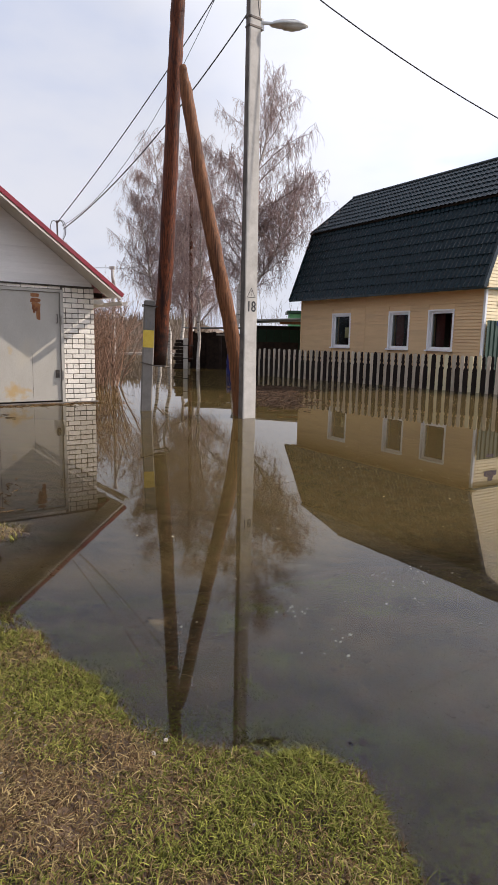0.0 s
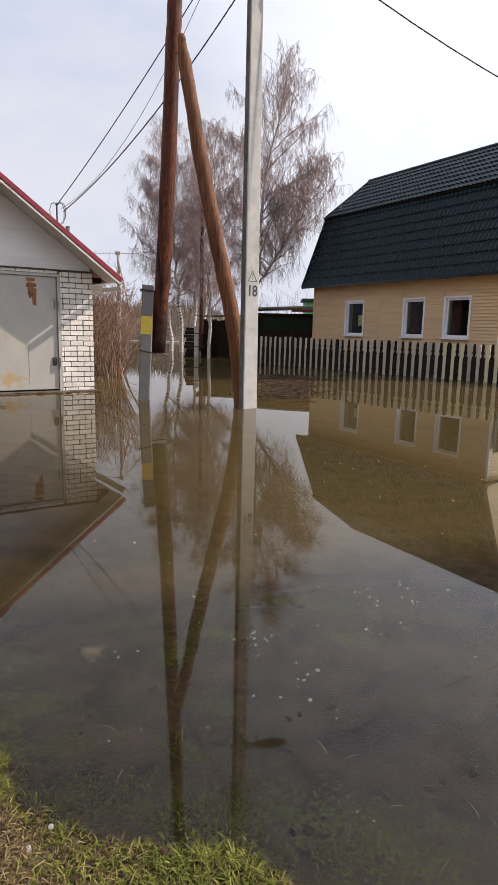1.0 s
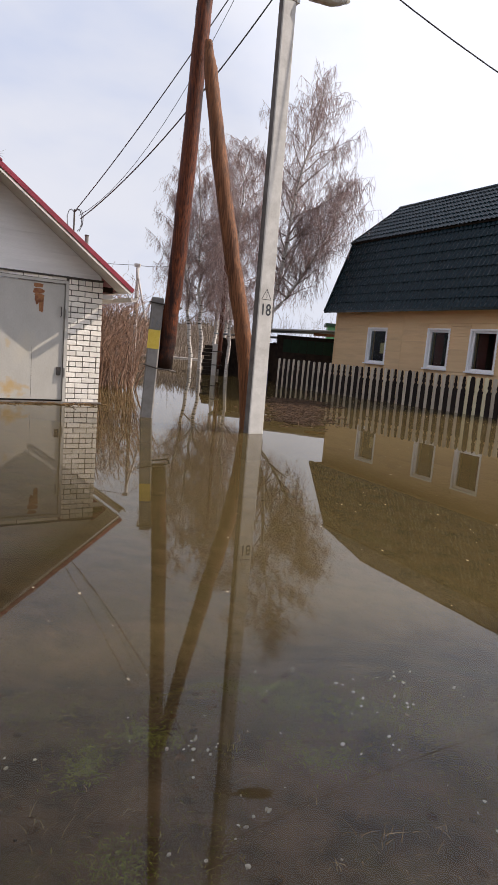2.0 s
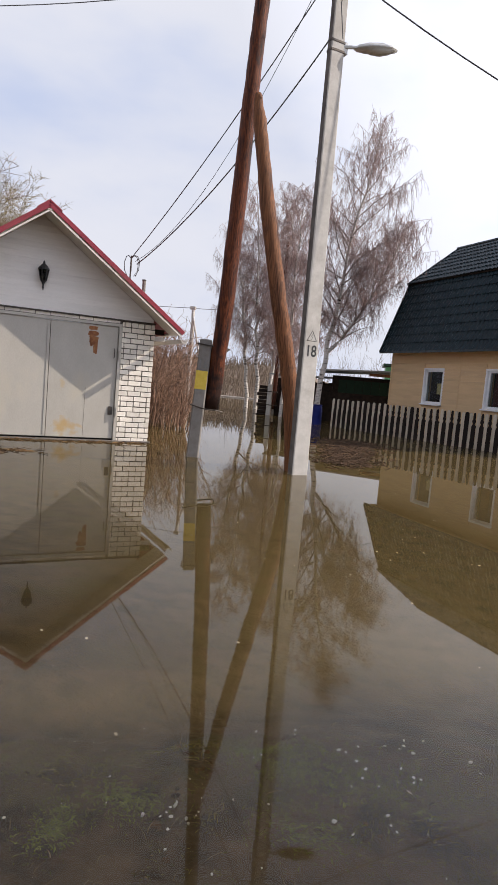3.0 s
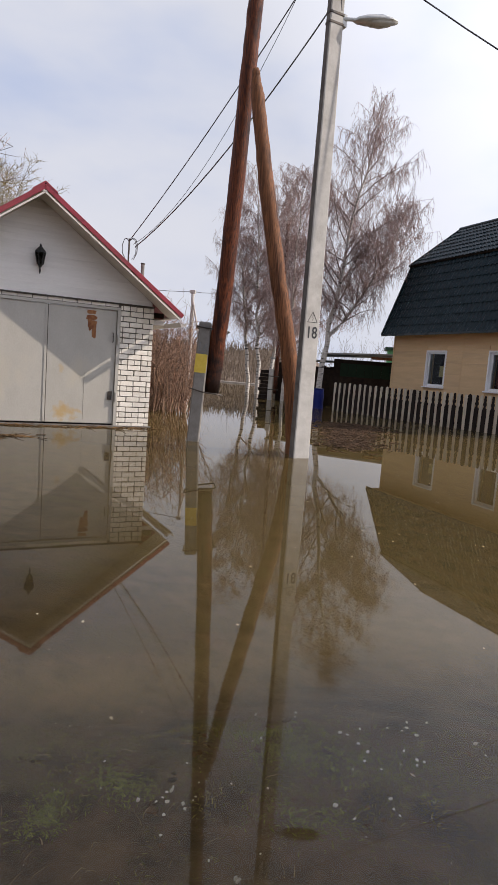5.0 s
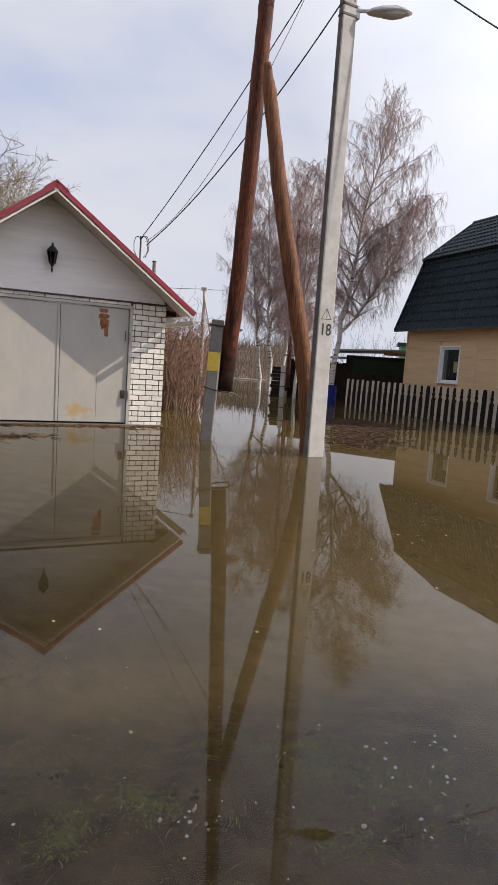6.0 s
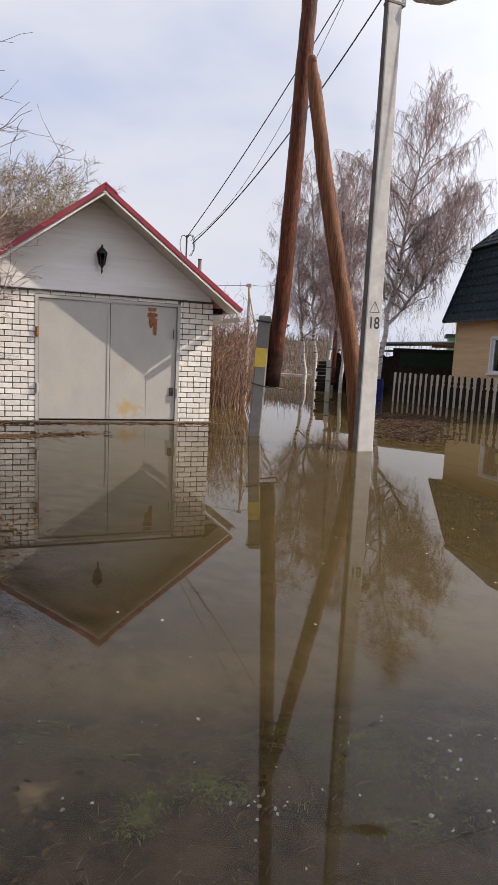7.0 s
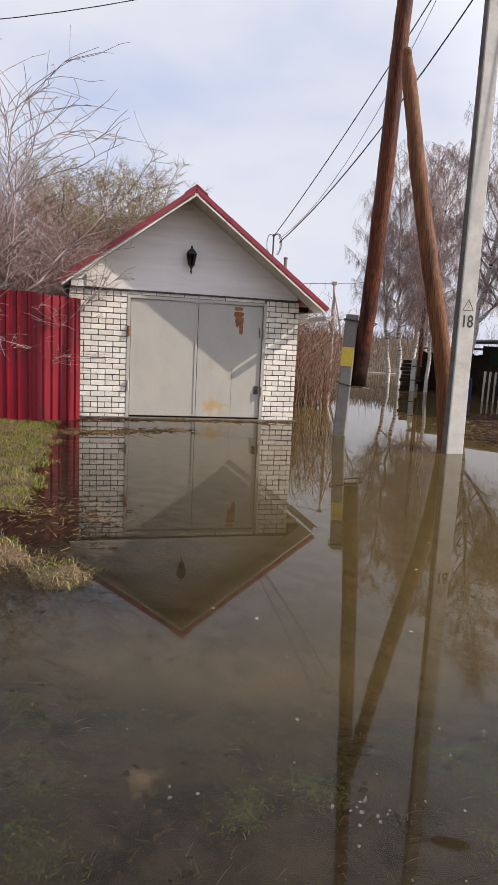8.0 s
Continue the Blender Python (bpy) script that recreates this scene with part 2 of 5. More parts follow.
M_FIELD = mat("dry_reed_bank", (0.14, 0.10, 0.072), (0.23, 0.17, 0.12), 0.8, 0.95, 0.3, stain=(0.12, 0.095, 0.06), stain_scale=0.3, vary=0.25, island=True)
M_FARWOOD = mat("far_bare_wood", (0.16, 0.13, 0.115), (0.24, 0.2, 0.18), 1.0, 0.95, 0.0, vary=0.25, island=True)
M_SLATE = mat("grey_roofing_sheet", (0.26, 0.27, 0.275), (0.34, 0.35, 0.355), 4, 0.7, 0.3, stain=(0.2, 0.2, 0.18))
M_LIGHTGREEN = mat("light_green_sheet", (0.10, 0.33, 0.14), (0.13, 0.38, 0.17), 4, 0.5, 0.05)


def glass_mat(name, tint, rough=0.0):
    m = bpy.data.materials.new(name)
    m.use_nodes = True
    n, l = m.node_tree.nodes, m.node_tree.links
    n.remove(n["Principled BSDF"])
    gl, tr, mx, fr = (n.new("ShaderNodeBsdfGlossy"), n.new("ShaderNodeBsdfTransparent"), n.new("ShaderNodeMixShader"), n.new("ShaderNodeFresnel"))
    fr.inputs["IOR"].default_value = 1.15
    gl.inputs["Roughness"].default_value = rough
    tr.inputs["Color"].default_value = (*tint, 1)
    l.new(fr.outputs[0], mx.inputs[0])
    l.new(tr.outputs[0], mx.inputs[1])
    l.new(gl.outputs[0], mx.inputs[2])
    l.new(mx.outputs[0], n["Material Output"].inputs[0])
    return m


def add_spot(m, centre, size, colour, amount, scale=9.0):
    """Lay a soft, broken stain of its own shape over a material, about a place in the thing's own metres."""
    n, l = m.node_tree.nodes, m.node_tree.links
    bsdf = n["Principled BSDF"]
    was = bsdf.inputs["Base Color"].links[0].from_socket
    tc, mp, ln, nz = n.new("ShaderNodeTexCoord"), n.new("ShaderNodeMapping"), n.new("ShaderNodeVectorMath"), n.new("ShaderNodeTexNoise")
    mp.vector_type = "TEXTURE"
    mp.inputs["Location"].default_value, mp.inputs["Scale"].default_value = centre, size
    l.new(tc.outputs["Object"], mp.inputs["Vector"])
    ln.operation = "LENGTH"
    l.new(mp.outputs[0], ln.inputs[0])
    nz.inputs["Scale"].default_value, nz.inputs["Detail"].default_value = scale, 6.0
    l.new(tc.outputs["Object"], nz.inputs["Vector"])
    sub = n.new("ShaderNodeMath")
    sub.operation = "MULTIPLY_ADD"
    sub.inputs[1].default_value = -1.0
    l.new(ln.outputs["Value"], sub.inputs[0])
    add = n.new("ShaderNodeMath")
    add.operation = "MULTIPLY_ADD"
    add.inputs[1].default_value, add.inputs[2].default_value = 2.2, -0.1
    l.new(nz.outputs["Fac"], add.inputs[0])
    l.new(add.outputs[0], sub.inputs[2])
    rg_ = n.new("ShaderNodeMapRange")
    rg_.inputs["From Min"].default_value, rg_.inputs["From Max"].default_value = 0.05, 0.75
    rg_.inputs["To Max"].default_value = amount
    l.new(sub.outputs[0], rg_.inputs["Value"])
    mx = n.new("ShaderNodeMix")
    mx.data_type = "RGBA"
    mx.inputs[7].default_value = (*colour, 1)
    l.new(rg_.outputs["Result"], mx.inputs[0])
    l.new(was, mx.inputs[6])
    l.new(mx.outputs[2], bsdf.inputs["Base Color"])


add_spot(M_GATE, (2.72, 0.0, 0.26), (0.30, 1.0, 0.20), (0.42, 0.27, 0.09), 0.8)
add_spot(M_GATE, (2.62, 0.0, 1.05), (0.05, 1.0, 0.14), (0.44, 0.31, 0.14), 0.5, 14.0)
add_spot(M_SOIL, (-0.27, 2.79, -0.05), (0.085, 0.075, 1.0), (0.52, 0.34, 0.17), 0.85, 9.0)
add_spot(M_WOOD, (0.0, 0.0, 0.0), (1.0, 1.0, 1.0), (0.010, 0.005, 0.004), 0.9, 6.0)
M_GLASS = glass_mat("window_glass", (0.8, 0.82, 0.8))
M_FADED = mat("faded_number_paint", (0.13, 0.125, 0.118), (0.20, 0.19, 0.18), 30, 0.8, 0.1)
M_LANTERN = glass_mat("smoky_lantern_glass", (0.30, 0.28, 0.25))
M_LENS = mat("frosted_lamp_glass", (0.46, 0.45, 0.43), (0.54, 0.53, 0.50), 8, 0.3, 0.05)


def water_mat():
    """Still, silty flood water: mirror by Fresnel, silt that thickens with the depth stored on the sheet."""
    m = bpy.data.materials.new("silty_flood_water")
    m.use_nodes = True
    n, l = m.node_tree.nodes, m.node_tree.links
    n.remove(n["Principled BSDF"])
    tc = n.new("ShaderNodeTexCoord")
    big, small = n.new("ShaderNodeTexNoise"), n.new("ShaderNodeTexNoise")
    big.inputs["Scale"].default_value, big.inputs["Detail"].default_value = 0.9, 2.0
    small.inputs["Scale"].default_value, small.inputs["Detail"].default_value = 9.0, 0.5
    b1, b2 = n.new("ShaderNodeBump"), n.new("ShaderNodeBump")
    b1.inputs["Strength"].default_value, b1.inputs["Distance"].default_value = 0.018, 0.02
    b2.inputs["Strength"].default_value, b2.inputs["Distance"].default_value = 0.018, 0.002
    l.new(tc.outputs["Object"], big.inputs["Vector"])
    l.new(tc.outputs["Object"], small.inputs["Vector"])
    l.new(big.outputs["Fac"], b1.inputs["Height"])
    l.new(small.outputs["Fac"], b2.inputs["Height"])
    l.new(b1.outputs[0], b2.inputs["Normal"])
    fr, gl, df, tr = n.new("ShaderNodeFresnel"), n.new("ShaderNodeBsdfGlossy"), n.new("ShaderNodeBsdfDiffuse"), n.new("ShaderNodeBsdfTransparent")
    fr.inputs["IOR"].default_value = 1.39
    gl.inputs["Roughness"].default_value = 0.002
    silt = n.new("ShaderNodeTexNoise")
    silt.inputs["Scale"].default_value, silt.inputs["Detail"].default_value = 0.5, 5.0
    l.new(tc.outputs["Object"], silt.inputs["Vector"])
    sc = n.new("ShaderNodeMix")
    sc.data_type = "RGBA"
    sc.inputs[6].default_value, sc.inputs[7].default_value = (0.100, 0.069, 0.024, 1), (0.122, 0.086, 0.034, 1)
    l.new(silt.outputs["Fac"], sc.inputs[0])
    l.new(sc.outputs[2], df.inputs["Color"])
    tr.inputs["Color"].default_value = (0.93, 0.90, 0.80, 1)
    l.new(b2.outputs[0], fr.inputs["Normal"])
    l.new(b2.outputs[0], gl.inputs["Normal"])
    at = n.new("ShaderNodeAttribute")
    at.attribute_name = "silt"
    body, top = n.new("ShaderNodeMixShader"), n.new("ShaderNodeMixShader")
    l.new(at.outputs["Fac"], body.inputs[0])
    l.new(tr.outputs[0], body.inputs[1])
    l.new(df.outputs[0], body.inputs[2])
    l.new(fr.outputs[0], top.inputs[0])
    l.new(body.outputs[0], top.inputs[1])
    l.new(gl.outputs[0], top.inputs[2])
    l.new(top.outputs[0], n["Material Output"].inputs[0])
    return m


M_WATER = water_mat()


# ---- building helpers ----
def mesh_of(bm, name, material, smooth=False):
    me = bpy.data.meshes.new(name)
    bmesh.ops.recalc_face_normals(bm, faces=bm.faces[:])
    bm.to_mesh(me)
    bm.free()
    if smooth:
        me.polygons.foreach_set("use_smooth", [True] * len(me.polygons))
    me.materials.append(material)
    return me


def thing(name, m, label, category, group="", kind=""):
    ob = new(name)
    ob.empty_display_size = 0.2
    ob.matrix_world = m
    return tagged(ob, label, category, group, kind)


def part(name, bm, material, parent, label="", smooth=False, m=None):
    ob = new(name, mesh_of(bm, name, material, smooth))
    ob.parent = parent
    if m is not None:
        ob.matrix_basis = m
    return tagged(ob, label)


def solid(name, bm, material, label, category, group="", kind="", smooth=False, m=None):
    ob = new(name, mesh_of(bm, name, material, smooth))
    if m is not None:
        ob.matrix_basis = m
    return tagged(ob, label, category, group, kind)


def box(bm, x0, x1, y0, y1, z0, z1, bevel=0.0, m=None):
    vs = [bm.verts.new((x, y, z)) for z in (z0, z1) for x, y in ((x0, y0), (x1, y0), (x1, y1), (x0, y1))]
    fs = [bm.faces.new([vs[i] for i in f]) for f in ((3, 2, 1, 0), (4, 5, 6, 7), (0, 1, 5, 4), (1, 2, 6, 5), (2, 3, 7, 6), (3, 0, 4, 7))]
    if m is not None:
        for v in vs:
            v.co = m @ v.co
    if bevel:
        es = list({e for f in fs for e in f.edges})
        bmesh.ops.bevel(bm, geom=es, offset=bevel, segments=1, affect="EDGES")
    return bm


def bx(*a, bevel=0.0, m=None):
    return box(bmesh.new(), *a, bevel=bevel, m=m)


def prism(bm, outline, y0, y1):
    """An outline in x, z, drawn out from y0 to y1."""
    a = [bm.verts.new((x, y0, z)) for x, z in outline]
    b = [bm.verts.new((x, y1, z)) for x, z in outline]
    bm.faces.new(a)
    bm.faces.new(b[::-1])
    for i in range(len(a)):
        j = (i + 1) % len(a)
        bm.faces.new((a[j], a[i], b[i], b[j]))
    return bm


def tube(bm, pts, radii, sides=8, caps=True):
    """A round rod along points, with a radius at each."""
    pts = [Vector(p) for p in pts]
    rings = []
    for i, p in enumerate(pts):
        d = (pts[min(i + 1, len(pts) - 1)] - pts[max(i - 1, 0)]).normalized()
        u = d.orthogonal().normalized() if abs(d.z) > 0.9 else d.cross(Vector((0, 0, 1))).normalized()
        if abs(d.z) > 0.9:
            u = (Vector((1, 0, 0)) - d * d.x).normalized()
        w = d.cross(u)
        r = radii[i] if isinstance(radii, (list, tuple)) else radii
        rings.append([bm.verts.new(p + (u * math.cos(a) + w * math.sin(a)) * r) for a in (2 * math.pi * k / sides for k in range(sides))])
    for r0, r1 in zip(rings, rings[1:]):
        for k in range(sides):
            bm.faces.new((r0[k], r0[(k + 1) % sides], r1[(k + 1) % sides], r1[k]))
    if caps:
        bm.faces.new(rings[0][::-1])
        bm.faces.new(rings[-1])
    return bm


def lathe(bm, profile, sides=16, m=None):
    """Rings of (radius, z) about the z axis."""
    rings = [[bm.verts.new((r * math.cos(2 * math.pi * k / sides), r * math.sin(2 * math.pi * k / sides), z)) for k in range(sides)] for r, z in profile]
    for r0, r1 in zip(rings, rings[1:]):
        for k in range(sides):
            bm.faces.new((r0[k], r0[(k + 1) % sides], r1[(k + 1) % sides], r1[k]))
    bm.faces.new(rings[0][::-1])
    bm.faces.new(rings[-1])
    if m is not None:
        bmesh.ops.transform(bm, matrix=m, verts=bm.verts[:])
    return bm


def wire_points(a, b, sag, n=14):
    a, b = Vector(a), Vector(b)
    return [a.lerp(b, i / n) - Vector((0, 0, sag * 4 * (i / n) * (1 - i / n))) for i in range(n + 1)]


# ---- ground and water ----
SHORE_X = (-6.0, -2.6, -1.6, -1.06, -0.80, -0.59, -0.35, -0.22, 0.0, 0.40, 0.55, 0.60, 0.68, 2.0, 6.0)
SHORE_Y = (3.3, 2.95, 2.85, 2.76, 2.50, 2.23, 2.10, 1.86, 1.77, 1.73, 1.65, 1.40, 1.05, 0.0, -1.0)
SHELF_X, SHELF_Y = (-2.0, -0.8, 0.0, 0.9, 2.0), (3.0, 2.93, 3.05, 3.60, 3.8)   # where the drowned turf breaks off into deeper water


def ground_z(x, y):
    """The bank: it falls gently from the grass under the camera into the flood, and rises again towards the red fence."""
    near = np.interp(x, SHORE_X, SHORE_Y) - y
    hn = np.where(near > 0, 0.05 * np.minimum(near, 4), np.maximum(0.16 * near, -0.034) + np.maximum(0.022 * near, -0.035)) - 0.24 * np.maximum(y - np.interp(x, SHELF_X, SHELF_Y), 0)
    left = (-3.45 - 0.77 * (y - 5.9)) - x
    left = np.where((y > 5.0) & (y < 12.5), left, np.minimum(left, -np.maximum(np.abs(y - 8.75) - 3.75, 0) * 2))
    hl = np.where(left > 0, 0.05 * np.minimum(left, 3), 0.075 * left)
    spit = 0.014 - 0.10 * np.abs(y - 4.08 + 0.18 * (x + 1.9)) - 0.12 * np.maximum(x + 1.5, 0)
    hl = np.maximum(hl, spit)
    dip = 0.05 * np.exp(-(((x + 2.6) / 1.2) ** 2 + ((y - 3.35) / 0.3) ** 2))
    h = np.maximum(np.maximum(hn, hl), -1.1) - dip
    shallow = -0.25 - 0.10 * np.minimum(np.maximum(y - 9, 0), 6)
    h = np.maximum(h, np.where(y > 3, np.maximum(shallow, -0.8), -1.1))
    far = (y - 55.5 + 0.25 * (x + 10))
    return np.where(far > 0, np.minimum(0.02 * far, 0.6), h)


def bumps(x, y):
    return 0.020 * np.array([noise.noise((a * 2.3, b * 2.3, 0.0)) + 0.7 * noise.noise((a * 7, b * 7, 3.0)) for a, b in zip(x.ravel(), y.ravel())]).reshape(x.shape)


def steps(lo, hi, fine, grow):
    """Grid lines: fine between lo and hi, then growing out to 1500 m."""
    mid = list(np.arange(lo, hi, fine))
    out, s = [], fine
    a = hi
    while a < 1500:
        out.append(a)
        s *= grow
        a += s
    neg, s, a = [], fine, lo
    while a > -1500:
        s *= grow
        a -= s
        neg.append(a)
    return np.array(neg[::-1] + mid + out)


def sheet(name, xs, ys, zfun, material, label, category):
    X, Y = np.meshgrid(xs, ys)
    Z = zfun(X, Y)
    verts = np.stack([X.ravel(), Y.ravel(), Z.ravel()], 1)
    nx, ny = len(xs), len(ys)
    i = (np.arange(ny - 1)[:, None] * nx + np.arange(nx - 1)[None, :]).ravel()
    faces = np.stack([i, i + 1, i + 1 + nx, i + nx], 1)
    me = bpy.data.meshes.new(name)
    me.from_pydata(verts.tolist(), [], faces.tolist())
    me.polygons.foreach_set("use_smooth", [True] * len(me.polygons))
    me.materials.append(material)
    return tagged(new(name, me), label, category, kind="structure"), X, Y


gx, gy = steps(-3.0, 3.0, 0.045, 1.18), steps(0.2, 5.0, 0.045, 1.18)
ground, _, _ = sheet("ground", gx, gy, lambda X, Y: ground_z(X, Y) + np.where((Y < 12) & (np.abs(X) < 9), bumps(X, Y), 0), M_SOIL,
                     "trodden grassy bank with bare wet soil, sinking under flood water", "ground")
qx, qy = steps(-7.5, 4.0, 0.14, 1.25), steps(-1.5, 9.0, 0.14, 1.25)
water, WX, WY = sheet("water", qx, qy, lambda X, Y: X * 0, M_WATER, "still brown flood water mirroring sky, poles and houses", "water")
silt_at = water.data.attributes.new("silt", "FLOAT", "POINT")
silt_at.data.foreach_set("value", (0.02 + 0.96 * (1 - np.exp(-(-np.minimum(ground_z(WX, WY), 0) / 0.23) ** 1.6))).ravel().astype(np.float32))

# ---- garage ----
GARAGE = pose(-6.72, 10.48, 0, 0, 0, 36.16)   # x along the front, y into the depth
GW, GD, GTOP, GPEAK, GMID = 4.34, 6.0, 2.35, 4.10, 2.14
GATE0, GATE1, GATE_Z0, GATE_Z1 = 1.03, 3.69, 0.05, 2.28
garage = thing("garage", GARAGE, "small white brick garage with grey steel gate and red roof", "garage")
bm = bmesh.new()
box(bm, 0.012, GATE0, 0.017, 0.25, -0.9, GTOP)
box(bm, GATE1, GW - 0.012, 0.017, 0.25, -0.9, GTOP)
box(bm, GATE0, GATE1, 0.017, 0.25, GATE_Z1 + 0.004, GTOP)
box(bm, GATE0, GATE1, 0.012, 0.25, -0.9, GATE_Z0 - 0.03)
front_wall = part("front_wall", bm, M_MORTAR, garage, "white silicate brickwork with dark joints")
for x0, x1 in ((0.0, 0.25), (GW - 0.25, GW)):
    part("side_wall", bx(x0, x1, 0.254, GD, -0.9, GTOP), M_BRICK, garage)
part("back_wall", bx(0.254, GW - 0.254, GD - 0.25, GD, -0.9, GTOP), M_BRICK, garage)
part("plinth", bx(-0.06, GW + 0.05, -0.035, 0.010, -0.9, 0.022, bevel=0.010), M_CONC3, garage, "dark rough concrete footing at water level")

# gable of siding boards
OVER, EAVE_L, EAVE_R = 0.68, GMID + 0.15, 4.70 - GMID
TAN = (GPEAK - 2.20) / EAVE_R
PITCH = math.atan(TAN)


def under_roof(x):
    return GPEAK - 0.058 - TAN * abs(x - GMID)


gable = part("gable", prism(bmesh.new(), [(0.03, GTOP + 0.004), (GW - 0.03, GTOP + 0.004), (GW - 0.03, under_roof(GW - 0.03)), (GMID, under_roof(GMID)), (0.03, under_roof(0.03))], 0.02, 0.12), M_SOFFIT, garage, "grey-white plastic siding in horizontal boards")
zb = GTOP + 0.006
while zb < GPEAK - 0.2:
    za = min(zb + 0.1, GPEAK - 0.09)
    lo = [max(0.03, GMID - (GPEAK - 0.06 - z) / TAN) for z in (zb, za)]
    hi = [min(GW - 0.03, GMID + (GPEAK - 0.06 - z) / TAN) for z in (zb, za)]
    bm = bmesh.new()
    vs = [bm.verts.new(c) for c in ((lo[0], 0.003, zb), (hi[0], 0.003, zb), (hi[1], 0.009, za), (lo[1], 0.009, za), (lo[0], 0.018, zb), (hi[0], 0.018, zb), (hi[1], 0.018, za), (lo[1], 0.018, za))]
    for f in ((0, 1, 2, 3), (5, 4, 7, 6), (1, 0, 4, 5), (2, 1, 5, 6), (3, 2, 6, 7), (0, 3, 7, 4)):
        bm.faces.new([vs[i] for i in f])
    part("siding_board", bm, M_SIDING_G, gable)
    zb += 0.1
# Small plate added where a patch of sun sits on the siding.
part("corner_board", bx(0.30, 0.62, -0.018, -0.013, GTOP + 0.03, GTOP + 0.27), M_SIDING_G, gable, "small siding plate standing in for a sunlit patch")
part("drip_strip", bx(0.0, GW, -0.045, -0.014, GTOP - 0.010, GTOP + 0.018, bevel=0.004), M_STEEL, garage, "dark metal drip strip under the siding")

# roof
roof = part("roof", bx(GMID - 0.09, GMID + 0.09, -OVER, GD + 0.3, GPEAK - 0.06, GPEAK - 0.03), M_SOFFIT, garage, "dark red sheet metal gable roof")
for sx in (-1, 1):
    L = (EAVE_R if sx > 0 else EAVE_L) / math.cos(PITCH)
    m = Matrix.Translation((GMID, 0, GPEAK)) @ (Matrix.Diagonal((sx, 1, 1, 1)) @ Matrix.Rotation(PITCH, 4, "Y"))
    bm = bmesh.new()
    n = 22
    for k in range(n):
        a, b = L * k / n, L * (k + 1) / n - 0.03
        box(bm, a, b, -OVER, GD + 0.3, 0.0, 0.022, m=m)
        box(bm, b, L * (k + 1) / n, -OVER, GD + 0.3, 0.0, 0.008, m=m)
    part("roof_sheet", bm, M_REDROOF, roof)
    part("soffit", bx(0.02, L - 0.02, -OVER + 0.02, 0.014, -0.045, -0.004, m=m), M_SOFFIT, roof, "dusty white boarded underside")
    part("barge_board", bx(0.0, L, -OVER - 0.028, -OVER - 0.002, -0.055, 0.028, bevel=0.005, m=m), M_REDROOF, roof, "dark red edge trim")
    part("barge_lip", bx(0.0, L, -OVER - 0.022, -OVER + 0.016, -0.105, -0.078, m=m), M_SOFFIT, roof, "pale strip under the red trim")
    part("eave_board", bx(L - 0.03, L, -OVER, GD + 0.3, -0.055, -0.003, m=m), M_SOFFIT, roof)
part("ridge_cap", prism(bmesh.new(), [(GMID - 0.2, GPEAK - 0.115), (GMID, GPEAK + 0.03), (GMID + 0.2, GPEAK - 0.115), (GMID + 0.2, GPEAK - 0.085), (GMID, GPEAK + 0.062), (GMID - 0.2, GPEAK - 0.085)], -OVER - 0.035, GD + 0.32), M_REDROOF, roof)
for k in range(9):
    part("rafter_tail", bx(GW + 0.0, GW + 0.24, 0.12 + 0.62 * k, 0.17 + 0.62 * k, 2.17, 2.27), M_DARKWOOD, roof, "dark rafter end")
gutter = part("gutter", prism(bmesh.new(), [(4.67, 2.005), (4.76, 2.005), (4.79, 2.075), (4.775, 2.075), (4.748, 2.018), (4.682, 2.018), (4.655, 2.075), (4.64, 2.075)], -OVER - 0.02, GD), M_SOFFIT, roof, "pale gutter hung below the eave")
for k in range(7):
    part("gutter_hook", tube(bmesh.new(), [(4.72, -0.45 + 1.0 * k, 2.02), (4.69, -0.45 + 1.0 * k, 2.10), (4.66, -0.45 + 1.0 * k, 2.19)], 0.007, 5), M_STEEL, roof)
part("eave_plank", bx(GW + 0.004, GW + 0.22, 0.02, 0.05, 2.03, 2.12, bevel=0.006), M_SOFFIT, roof, "pale plank boxing the eave")

# gate
gate = part("gate", bx(GATE0 + 0.06, GATE1 - 0.06, 0.085, 0.10, GATE_Z0 + 0.02, GATE_Z1 - 0.06), M_GATE, garage, "grey painted two-leaf steel gate, closed")
bm = bmesh.new()
box(bm, GATE0, GATE0 + 0.06, -0.01, 0.10, GATE_Z0 - 0.03, GATE_Z1)
box(bm, GATE1 - 0.06, GATE1, -0.01, 0.10, GATE_Z0 - 0.03, GATE_Z1)
box(bm, GATE0 + 0.06, GATE1 - 0.06, -0.01, 0.10, GATE_Z1 - 0.055, GATE_Z1)
part("gate_frame", bm, M_GATE, gate)
MIDG = (GATE0 + GATE1) / 2 - 0.02
for x0, x1 in ((GATE0 + 0.066, MIDG - 0.006), (MIDG + 0.006, GATE1 - 0.066)):
    part("gate_leaf", bx(x0, x1, 0.03, 0.082, GATE_Z0, GATE_Z1 - 0.062, bevel=0.006), M_GATE, gate)
part("cover_strip", bx(MIDG - 0.03, MIDG + 0.012, 0.018, 0.028, GATE_Z0 + 0.01, GATE_Z1 - 0.07), M_GATE, gate)
part("seam", bx(MIDG + 0.014, MIDG + 0.026, 0.026, 0.029, GATE_Z0 + 0.01, GATE_Z1 - 0.07), M_STEEL, gate, "dark gap between the leaves")
part("seam", bx(GATE0 + 0.061, GATE0 + 0.067, 0.024, 0.029, GATE_Z0 + 0.01, GATE_Z1 - 0.07), M_STEEL, gate)
part("wicket_seam", bx(3.05, 3.053, 0.0275, 0.0295, 0.10, 1.02), M_STEEL, gate, "thin seam of the small door")
